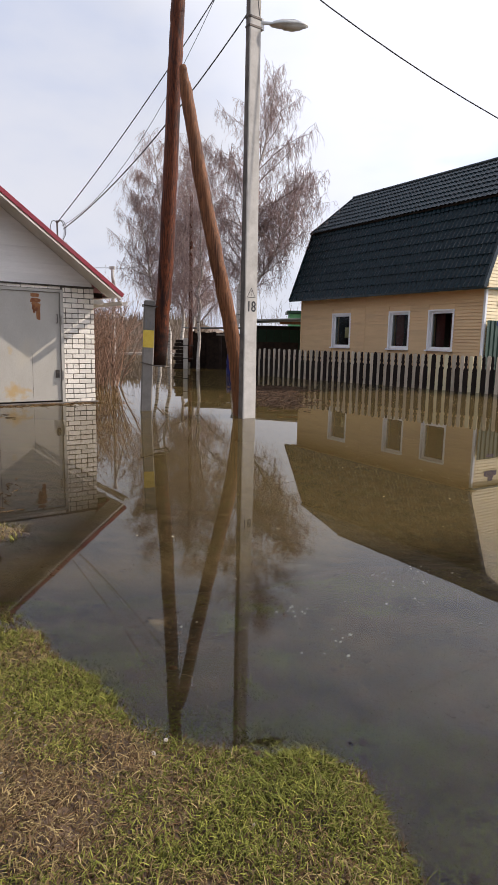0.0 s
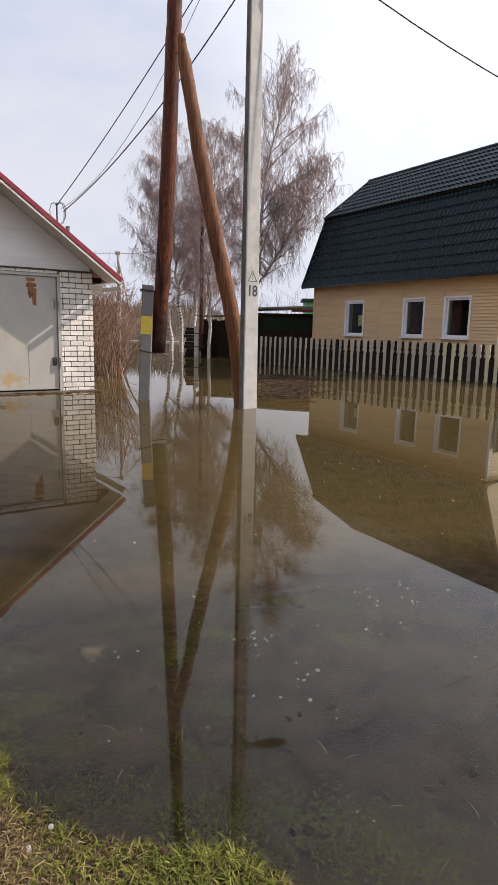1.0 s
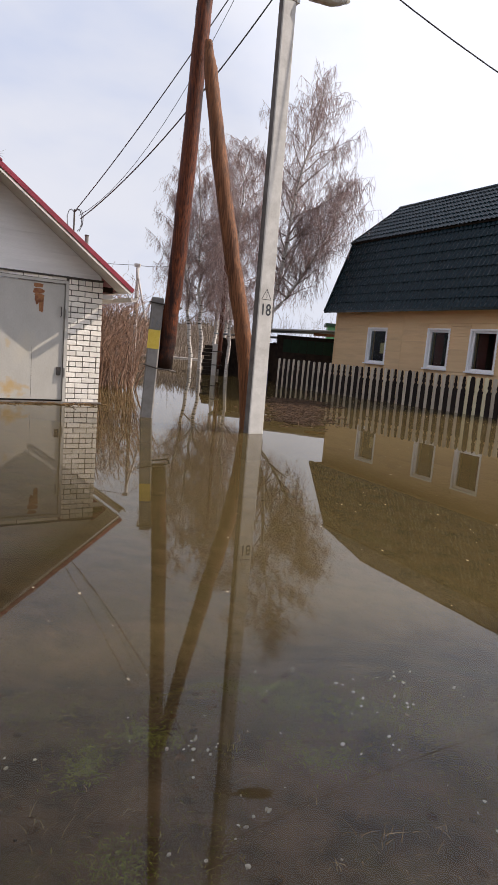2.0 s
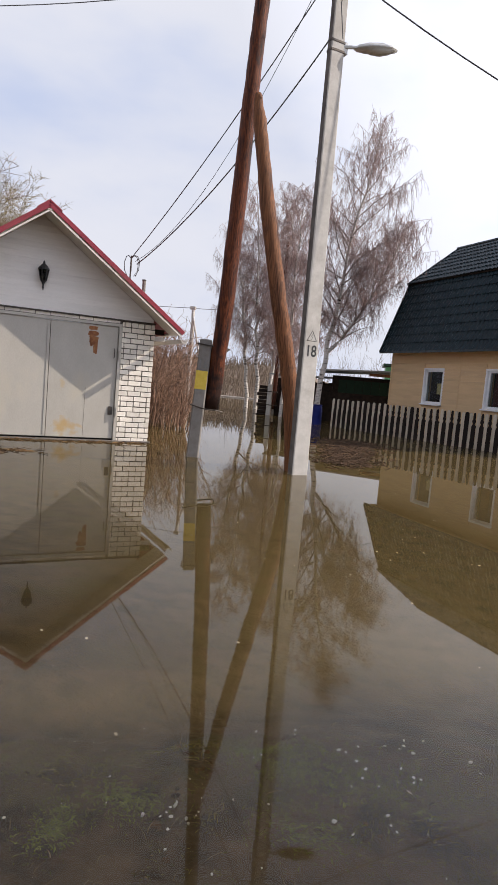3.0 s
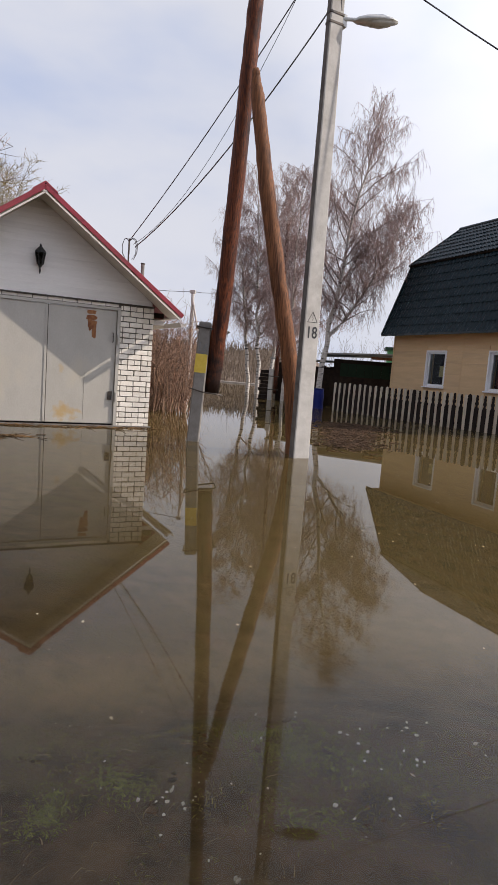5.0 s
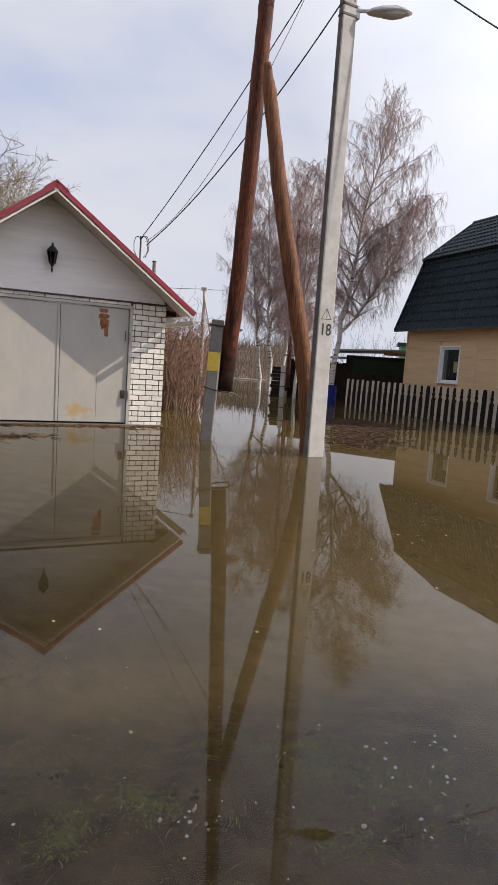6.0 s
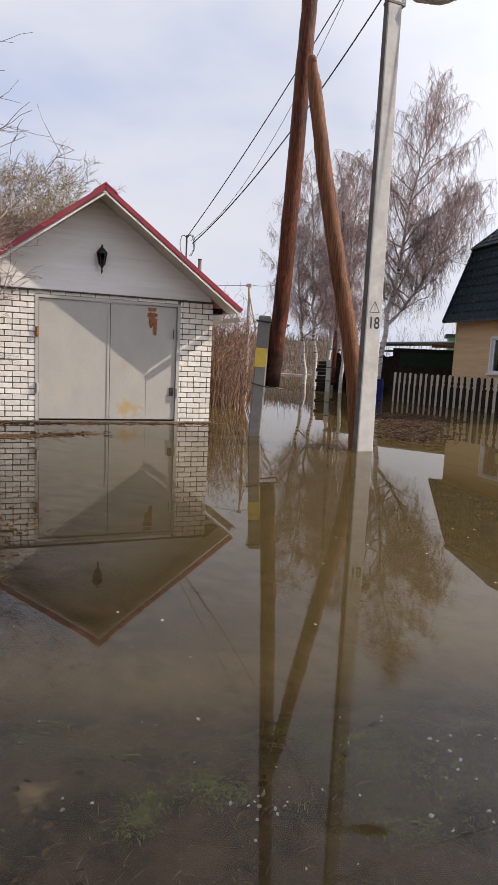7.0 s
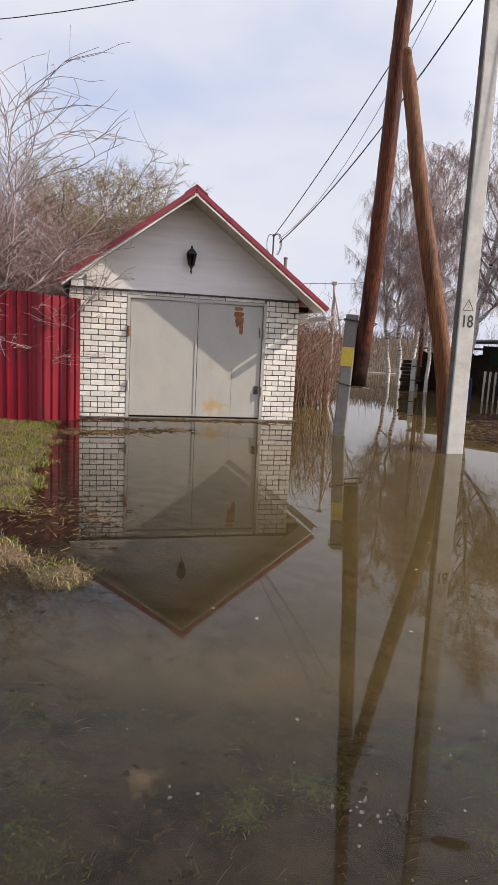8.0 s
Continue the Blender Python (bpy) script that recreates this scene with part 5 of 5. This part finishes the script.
part("panel", bx(-1.6, 0.2, 3.2, 3.28, -0.6, 1.55), M_DARKWOOD, yard)
part("panel", bx(0.1, 2.6, 2.2, 2.28, -0.6, 1.3), M_DARKWOOD, yard)
part("post", bx(-0.9, -0.8, 0.8, 0.9, -0.6, 1.5), M_DARKWOOD, yard)

farp = thing("wooden_pole", pose(-2.86, 29.0, 0), "distant dark wooden utility pole on a concrete stub", "utility pole")
part("shaft", log(bmesh.new(), [(0, 0, 0.3), (0.0, 0, 4), (0.01, 0, 7.7)], [0.10, 0.09, 0.075], 10, 0.004, 3), M_WOOD, farp, smooth=True)
part("stub", bx(-0.32, -0.12, -0.1, 0.1, -0.6, 1.4, bevel=0.01), M_CONC, farp, "grey concrete stub")
part("lashing", bx(-0.34, 0.12, -0.115, 0.115, 1.05, 1.09), M_STEEL, farp)
part("lashing", bx(-0.34, 0.12, -0.115, 0.115, 0.45, 0.49), M_STEEL, farp)
palep = thing("wooden_pole", pose(-4.32, 19.6, 0), "thin pale weathered pole with a slanting stay behind the shrubs", "utility pole")
part("shaft", log(bmesh.new(), [(0.0, 0, -0.6), (0.03, 0, 1.8), (0.02, 0, 3.44)], [0.065, 0.06, 0.05], 8, 0.012, 6), M_BARK_W, palep, smooth=True)
part("stay", log(bmesh.new(), [(0.02, -0.02, 3.3), (0.36, -0.1, 1.9)], [0.03, 0.03], 7, 0.004, 7), M_BARK_W, palep, smooth=True)
part("cap", bx(-0.07, 0.09, -0.06, 0.06, 3.43, 3.52), M_CONC, palep)
for a, b, sag in (((-4.30, 19.6, 3.48), (-9.5, 21.0, 3.95), 0.12), ((-4.30, 19.6, 3.48), (-2.9, 29.0, 6.2), 0.5)):
    pts = wire_points(a, b, sag)
    solid("overhead_wire", tube(bmesh.new(), [p - pts[0] for p in pts], 0.008, 5), M_WIRE, "thin black overhead cable to a far pole", "wire", "overhead wires", m=Matrix.Translation(pts[0]))
pts = wire_points((-7.548, 6.983, 5.13), (-1.20, 11.15, 7.574), 0.33)
solid("overhead_wire", tube(bmesh.new(), [p - pts[0] for p in pts], 0.0065, 5), M_WIRE, "black overhead cable leaving the wooden pole", "wire", "overhead wires", m=Matrix.Translation(pts[0]))

back_post = thing("metal_post", pose(-5.02, 17.15, 0), "short grey metal post rising behind the garage roof", "post")
part("shaft", tube(bmesh.new(), [(0, 0, -0.6), (0, 0, 3.82)], 0.048, 10), M_CONC2, back_post)
part("cap", tube(bmesh.new(), [(0, 0, 3.82), (0, 0, 3.85)], 0.056, 10), M_STEEL, back_post)
for a, b, sag in (((2.6, 45.4, 3.49), (24.0, 60.0, 5.5), 0.4), ((-2.9, 29.0, 6.9), (26.0, 52.0, 5.2), 0.6)):
    pts = wire_points(a, b, sag)
    solid("overhead_wire", tube(bmesh.new(), [p - pts[0] for p in pts], 0.010, 5), M_WIRE, "hair-thin overhead cable far behind the birches", "wire", "overhead wires", m=Matrix.Translation(pts[0]))

annex = thing("far_building", pose(2.55, 45, 0), "distant light green sheet-clad building", "building")
part("wall", bx(0, 3.0, 0, 2.5, -0.5, 3.30), M_LIGHTGREEN, annex)
part("roof", bx(-0.2, 1.4, -0.3, 2.7, 3.32, 3.50), M_GREEN, annex, "darker green roof")
part("roof", bx(1.404, 3.2, -0.3, 2.7, 3.32, 3.45), M_LIGHTGREEN, annex)

# ---- red sheet fence beside the garage ----
red_fence = thing("sheet_fence", pose(-6.50, 9.38, 0, 0, 0, 218), "crimson corrugated sheet metal fence on the bank beside the garage", "fence")
RED_RIB = ((0.0, 0.0), (0.075, 0.0), (0.092, 0.034), (0.120, 0.034), (0.137, 0.0))
for k in range(5):
    part("sheet", corrugated(1.19, -0.1, 2.14 + 0.012 * (k % 2), 0.17, RED_RIB), M_RED, red_fence, m=pose(1.2 * k, 0.006 * (k % 2), 0))
part("sheet", corrugated(0.93, -0.1, 2.12, 0.17, RED_RIB), M_RED, red_fence, m=pose(-0.70, -0.62, 0, 0, 0, 41.5))
for k in range(3):
    part("post", bx(0.1 + 2.4 * k, 0.16 + 2.4 * k, -0.075, -0.012, -0.2, 2.05), M_STEEL, red_fence)
for z in (0.45, 1.7):
    part("rail", bx(0.0, 6.0, -0.05, -0.012, z, z + 0.04), M_STEEL, red_fence)

# ---- grass, pebbles and floating bits ----
def blades(name, pts, lengths, width, lean, seed, material, label):
    """Curved, tapering grass blades: three quads and a tip each."""
    rg = np.random.default_rng(seed)
    n = len(pts)
    a, b = rg.uniform(0, 2 * math.pi, n), rg.uniform(0, 2 * math.pi, n)
    side = np.stack([np.cos(a), np.sin(a), np.zeros(n)], 1)
    out = np.stack([np.cos(b), np.sin(b), np.zeros(n)], 1) * (lean * rg.uniform(0.3, 1.3, n))[:, None]
    up = np.array([0, 0, 1.0])
    V = []
    for f, w in ((0.0, 1.0), (0.4, 0.85), (0.75, 0.55)):
        c = pts + lengths[:, None] * (up * (f - 0.45 * np.minimum(lean, 1.2) * f * f) + out * f * f)
        for s in (-1, 1):
            V.append(c + side * (s * w * width * 0.5 * rg.uniform(0.7, 1.3, n))[:, None])
    V.append(pts + lengths[:, None] * (up * (1 - 0.5 * np.minimum(lean, 1.2)) + out))
    V = np.stack(V, 1).reshape(-1, 3)
    i = np.arange(n)[:, None] * 7
    quads = np.concatenate([i + np.array([0, 1, 3, 2]), i + np.array([2, 3, 5, 4])]).tolist()
    tris = (i + np.array([4, 5, 6])).tolist()
    me = bpy.data.meshes.new(name)
    me.from_pydata(V.tolist(), [], quads + tris)
    me.materials.append(material)
    return tagged(new(name, me), label, "grass", kind="stuff")


def scatter(count, xr, yr, seed, keep):
    rg = np.random.default_rng(seed)
    x, y = rg.uniform(*xr, count), rg.uniform(*yr, count)
    clump = np.array([noise.noise((p * 1.7, q * 1.7, 5.0)) + 0.5 * noise.noise((p * 5, q * 5, 1.0)) for p, q in zip(x, y)])
    z = ground_z(x, y)
    z = z + bumps(x, y)
    k = keep(x, y, z, clump, rg.random(count))
    return np.stack([x[k], y[k], z[k] - 0.004], 1), clump[k], rg




def thinning(x, y):
    """1 on the bank by the water, falling to 0 further up it."""
    return np.clip((x + 2.5) / 1.1, 0, 1) * np.clip((y - 0.1) / 0.9, 0, 1)


pts, cl, rg = scatter(270000, (-2.5, 1.0), (0.1, 2.95), 201, lambda x, y, z, c, r: (z > -0.004) & (r < (0.36 + 1.5 * c) * thinning(x, y)))
blades("green_grass", pts, rg.uniform(0.014, 0.036, len(pts)) * (1 + 0.7 * np.clip(cl, -0.6, 1)), 0.0048, 0.9, 202, M_GRASS, "short green spring grass on the bank")
pts, cl, rg = scatter(190000, (-2.5, 1.0), (0.1, 2.95), 203, lambda x, y, z, c, r: (z > -0.002) & (r < (0.30 - 0.35 * c) * thinning(x, y)))
blades("dry_grass", pts, rg.uniform(0.016, 0.045, len(pts)), 0.0042, 1.3, 204, M_STRAW, "flattened straw-coloured dead grass on the bank")
pts, cl, rg = scatter(190000, (-2.5, 1.0), (0.1, 2.95), 215, lambda x, y, z, c, r: (z > -0.008) & (r < (0.60 - 0.3 * c) * thinning(x, y)))
blades("dead_thatch", pts, rg.uniform(0.012, 0.034, len(pts)), 0.0048, 1.5, 216, M_THATCH, "matted brown dead grass between the tufts")
pts, cl, rg = scatter(9000, (-1.7, -0.55), (2.0, 3.0), 217, lambda x, y, z, c, r: (np.hypot((x + 1.02) / 0.40, (y - 2.50) / 0.30) < 1) & (z > -0.02) & (r < 0.55 + 0.8 * c))
blades("marsh_tuft", pts, rg.uniform(0.022, 0.05, len(pts)), 0.0036, 0.7, 218, M_GRASS, "green tuft standing in the shallows")

def outer(x, y):
    return (x < -1.35) | (x > 1.0) | (y < 1.0)


pts, cl, rg = scatter(110000, (-6.5, 4.5), (-5.0, 3.4), 213, lambda x, y, z, c, r: outer(x, y) & (z > 0.0) & (r < 0.62 + 1.0 * c))
blades("green_grass", pts, rg.uniform(0.02, 0.05, len(pts)), 0.011, 1.0, 214, M_GRASS, "short green spring grass further up the bank")
pts, cl, rg = scatter(70000, (-6.5, 4.5), (-5.0, 3.4), 219, lambda x, y, z, c, r: outer(x, y) & (z > 0.0) & (r < 0.55 - 0.8 * c))
blades("dead_thatch", pts, rg.uniform(0.02, 0.045, len(pts)), 0.011, 1.4, 223, M_THATCH, "matted brown dead grass further up the bank")
pts, cl, rg = scatter(170000, (-1.8, 2.0), (1.0, 3.7), 205, lambda x, y, z, c, r: (z < 0.0) & (z > -0.13) & (r < 0.14 + 1.5 * c) & (np.hypot((x + 0.27) / 0.2, (y - 2.79) / 0.17) > 1))
blades("drowned_grass", pts, np.minimum(rg.uniform(0.008, 0.024, len(pts)), np.maximum(-pts[:, 2] * 1.4, 0.008) + 0.004), 0.0046, 1.3, 206, M_DROWNED, "silt-coated drowned grass under shallow water")
pts, cl, rg = scatter(14000, (-2.0, 2.2), (1.0, 3.8), 207, lambda x, y, z, c, r: (z < 0.0) & (z > -0.12) & (r < 0.20 - 0.4 * c))
blades("drowned_straw", pts, np.minimum(rg.uniform(0.012, 0.05, len(pts)), np.maximum(-pts[:, 2] * 0.9, 0.012)), 0.004, 1.8, 208, M_SILTSTRAW, "drowned dead grass under shallow water")
# tufts and mud at the water's edge, their tips above it
pts, cl, rg = scatter(110000, (-1.7, 1.7), (1.0, 3.1), 243, lambda x, y, z, c, r: (z < 0.002) & (z > -0.034) & (c > 0.02) & (r < 0.05 + 1.1 * c))
blades("shore_tufts", pts, rg.uniform(0.014, 0.034, len(pts)) - pts[:, 2] * 0.5, 0.0044, 0.9, 244, M_GRASS, "green tufts standing in the shallow edge of the flood")
pts, cl, rg = scatter(70000, (-1.7, 1.7), (1.0, 3.1), 245, lambda x, y, z, c, r: (z < 0.004) & (z > -0.030) & (r < 0.20 - 0.3 * c))
blades("shore_thatch", pts, rg.uniform(0.010, 0.028, len(pts)), 0.0048, 1.5, 246, M_THATCH, "brown sodden dead grass at the water's edge")
# tufts that still look green under the water
rg = np.random.default_rng(231)
tx, ty = [], []
for mx, my, sx, sy, n in ((0.06, 2.84, 0.04, 0.06, 420), (0.24, 3.02, 0.07, 0.05, 420), (0.74, 3.40, 0.14, 0.10, 900), (1.05, 3.36, 0.16, 0.10, 700), (0.85, 3.05, 0.10, 0.06, 420), (0.45, 1.93, 0.16, 0.07, 1100), (0.78, 1.85, 0.14, 0.12, 1300),
                          (0.86, 1.45, 0.12, 0.18, 1500), (-0.62, 2.62, 0.12, 0.08, 500), (-0.95, 2.90, 0.12, 0.06, 420), (-0.40, 2.40, 0.10, 0.06, 420), (0.30, 2.45, 0.05, 0.05, 260), (0.0, 1.95, 0.10, 0.06, 500), (-0.3, 2.15, 0.10, 0.05, 350)):
    tx += list(mx + rg.normal(0, sx, 3 * n))
    ty += list(my + rg.normal(0, sy, 3 * n))
tx, ty = np.array(tx), np.array(ty)
tz = ground_z(tx, ty) + bumps(tx, ty)
blades("drowned_tufts", np.stack([tx, ty, tz - 0.004], 1), np.minimum(rg.uniform(0.008, 0.024, len(tx)), np.maximum(-tz * 1.0, 0.012) + 0.004), 0.0042, 1.1, 232, M_DROWNED2, "olive tufts of living grass under clear shallow water")
pts, cl, rg = scatter(120000, (-9.0, -1.4), (3.6, 10.2), 209, lambda x, y, z, c, r: (z > -0.006) & (r < 0.55 + 1.5 * c))
blades("bank_grass", pts, rg.uniform(0.025, 0.08, len(pts)), 0.006, 0.8, 210, M_GRASS, "short green grass below the red fence")
pts, cl, rg = scatter(140000, (-9.0, -1.4), (3.6, 10.2), 211, lambda x, y, z, c, r: (z > -0.008) & (r < 0.20 - 0.7 * c))
blades("bank_straw", pts, rg.uniform(0.03, 0.10, len(pts)), 0.005, 1.3, 212, M_STRAW, "dead straw grass below the red fence")


pts, cl, rg = scatter(60000, (-9.0, -1.4), (3.6, 10.2), 241, lambda x, y, z, c, r: (z > -0.014) & (r < 0.20 - 0.9 * c))
blades("bank_thatch", pts, rg.uniform(0.02, 0.06, len(pts)), 0.007, 1.5, 242, M_THATCH, "matted brown dead grass and litter below the red fence")


def chips(name, places, size, seed, material, label, category, flat=0.55):
    """Small uneven stones or bits, joined."""
    rg = random.Random(seed)
    bm = bmesh.new()
    for p in places:
        s = size * rg.uniform(0.5, 1.4)
        m = Matrix.Translation(p) @ Euler((rg.uniform(-0.3, 0.3), rg.uniform(-0.3, 0.3), rg.uniform(0, 6.28))).to_matrix().to_4x4() @ Matrix.Diagonal((s, s * rg.uniform(0.5, 0.9), s * flat * rg.uniform(0.6, 1.1), 1))
        r = bmesh.ops.create_icosphere(bm, subdivisions=1, radius=1.0, matrix=m)
        for v in r["verts"]:
            v.co += Vector((rg.uniform(-1, 1), rg.uniform(-1, 1), rg.uniform(-1, 1))) * s * 0.16
    return tagged(new(name, mesh_of(bm, name, material)), label, category, kind="stuff")


rg = np.random.default_rng(220)
px, py = rg.uniform(-2.0, 2.6, 220), rg.uniform(0.8, 3.9, 220)
pz = ground_z(px, py) + bumps(px, py)
chips("pebbles", [(x, y, z + 0.004) for x, y, z in zip(px, py, pz)], 0.0042, 221, M_PEBBLE, "small pale pebbles and shell bits on the bank bottom", "pebbles")
cx, cy = [], []
for mx, my, n, spread in ((0.97, 3.56, 4, 0.05), (1.20, 3.60, 6, 0.06), (1.04, 3.37, 3, 0.04), (1.21, 3.40, 5, 0.03), (0.63, 3.34, 2, 0.03), (0.46, 3.06, 5, 0.04), (0.37, 2.98, 4, 0.03), (0.42, 2.92, 6, 0.07), (0.93, 3.05, 2, 0.04),
                          (-0.13, 2.78, 3, 0.05), (0.74, 3.58, 3, 0.08), (1.15, 3.17, 3, 0.06), (0.62, 2.76, 5, 0.06), (0.55, 2.60, 3, 0.05), (1.45, 2.95, 6, 0.10), (1.5, 3.5, 6, 0.2), (0.5, 2.3, 5, 0.3)):
    cx += list(mx + rg.normal(0, spread, n))
    cy += list(my + rg.normal(0, spread, n))
cx, cy = np.array(cx), np.array(cy)
cz = ground_z(cx, cy) + bumps(cx, cy)
chips("white_stones", [(x, y, z + 0.012) for x, y, z in zip(cx, cy, cz)], 0.0075, 222, M_SHELL, "little white stones scattered on the drowned turf", "stones")
kx, ky = rg.uniform(-1.6, 1.9, 900), rg.uniform(1.2, 3.7, 900)
lump = np.array([noise.noise((p * 2.6, q * 2.6, 8.0)) for p, q in zip(kx, ky)])
kz = ground_z(kx, ky) + bumps(kx, ky)
pick = (lump > 0.02) & (kz < 0.004) & (kz > -0.12)
chips("turf_clods", [(x, y, z - 0.003) for x, y, z in zip(kx[pick], ky[pick], kz[pick])], 0.017, 233, M_CLOD, "small dark clods of broken turf under the shallow water", "clods", 0.6)
for x, y, s in ((-0.10, 1.80, 0.016), (-0.13, 1.72, 0.012), (0.20, 1.42, 0.012)):
    z = float(ground_z(np.array([x]), np.array([y]))[0])
    ob = chips("stone", [(0, 0, 0)], s, int(abs(x) * 1000), M_PEBBLE, "fist-sized pale stone in the grass", "stone", 0.7)
    del ob["kind"]
    ob.location = (x, y, z + 0.008)
    tagged(ob, group="stones in the grass")

# floating bits: sparse on open water, thick where the flotsam gathers
fp = []
for _ in range(300):
    x, y = rg.uniform(-5, 8), rg.uniform(3.2, 17)
    if ground_z(np.array([x]), np.array([y]))[0] < -0.02:
        fp.append((x, y, 0.001))
for _ in range(420):
    f = rg.random()
    fp.append((2.2 + 4.6 * f + rg.normal(0, 0.45), 20.5 - 8.2 * f + rg.normal(0, 0.8), 0.001))
for _ in range(170):
    fp.append((rg.uniform(0.9, 4.6), rg.uniform(5.2, 10.5), 0.001))
chips("floating_bits", fp, 0.009, 224, M_DEBRIS, "specks of straw and foam floating on the flood", "flotsam", 0.12)
lines = []
for _ in range(260):
    f = rg.random()
    p = np.array([-5.55 + 1.35 * f, 8.6 + 1.6 * f, 0.004]) + rg.normal(0, 0.13, 3) * (1, 1, 0.03)
    a = rg.normal(0.85, 0.7)
    lines.append((bend(rg, p, (math.cos(a), math.sin(a), 0.0), rg.uniform(0.05, 0.25), 2, 0.12, 0.0), 0.006, 0.004))
for _ in range(240):
    f = rg.random() ** 2
    p = np.array([-6.6 + 3.4 * f, 10.45 + 2.5 * f, 0.006]) + rg.normal(0, 0.10, 3) * (1, 1, 0.03) + np.array([0.12, -0.16, 0])
    a = rg.normal(0.7, 0.6)
    lines.append((bend(rg, p, (math.cos(a), math.sin(a), 0.0), rg.uniform(0.05, 0.22), 2, 0.12, 0.0), 0.006, 0.004))
for _ in range(420):
    p = np.array([-2.75 + rg.normal(0, 0.42), 4.95 + rg.normal(0, 0.30), 0.004])
    a = rg.uniform(0, 6.28)
    lines.append((bend(rg, p, (math.cos(a), math.sin(a), 0.05), rg.uniform(0.02, 0.09), 2, 0.2, 0.0), 0.005, 0.003))
tagged(new("flotsam", rods("flotsam", lines, 4, M_THATCH)), "drift line of straw and reed bits on the water", "flotsam", kind="stuff")
lines = []
for _ in range(2600):
    f = rg.random() ** 1.4
    p = np.array([0.75 + rg.normal(0, 0.42 - 0.12 * f), 18.3 - 5.6 * f + rg.normal(0, 0.35), 0.003])
    a = rg.uniform(0, 6.28)
    lines.append((bend(rg, p, (math.cos(a), math.sin(a), 0.0), rg.uniform(0.05, 0.25), 2, 0.12, 0.0), 0.008, 0.005))
tagged(new("flotsam", rods("flotsam", lines, 4, M_CLOD)), "brown leaf litter drifting in a mat by the picket fence", "flotsam", kind="stuff")

# ---- bricks of the garage front, course by course ----
COURSE, BL = 0.1025, 0.262
rng = random.Random(12)
brick_cache = {}


def brick(x0, x1, z0, z1):
    """A brick of that size at that place; alike bricks share a mesh."""
    key = (round(x1 - x0, 3), round(z1 - z0, 3))
    if key not in brick_cache:
        brick_cache[key] = mesh_of(box(bmesh.new(), 0, key[0], 0, 0.05, 0, key[1], bevel=0.004), "brick", M_BRICK)
    ob = new("brick", brick_cache[key])
    ob.parent = front_wall
    ob.matrix_basis = pose(x0 + rng.uniform(-0.004, 0.004), rng.uniform(-0.0045, 0.0025), z0 + rng.uniform(-0.003, 0.003), 0, rng.uniform(-0.6, 0.6), 0)


for a, b, shift in ((0.0, GATE0 - 0.004, 0.0), (GATE1 + 0.004, GW, 0.08)):
    for c in range(-1, 23):
        z0 = 0.09 + COURSE * c
        z1 = min(z0 + COURSE - 0.017, GTOP - 0.012)
        if z1 - z0 < 0.03:
            continue
        step = BL / 2 if c % 5 == 1 else BL
        x = a - ((shift + (BL / 2 if c % 2 else 0.0)) % step)
        while x < b - 0.01:
            x0, x1 = max(x, a), min(x + step - 0.0155, b)
            if x1 - x0 > 0.03:
                brick(round(x0, 3), round(x1, 3), z0, z1)
            x += step
x = GATE0 + 0.004
while x < GATE1 - 0.05:
    x1 = min(x + BL - 0.011, GATE1 - 0.004)
    brick(round(x, 3), round(x1, 3), GATE_Z1 + 0.007, GTOP - 0.012)
    x += BL
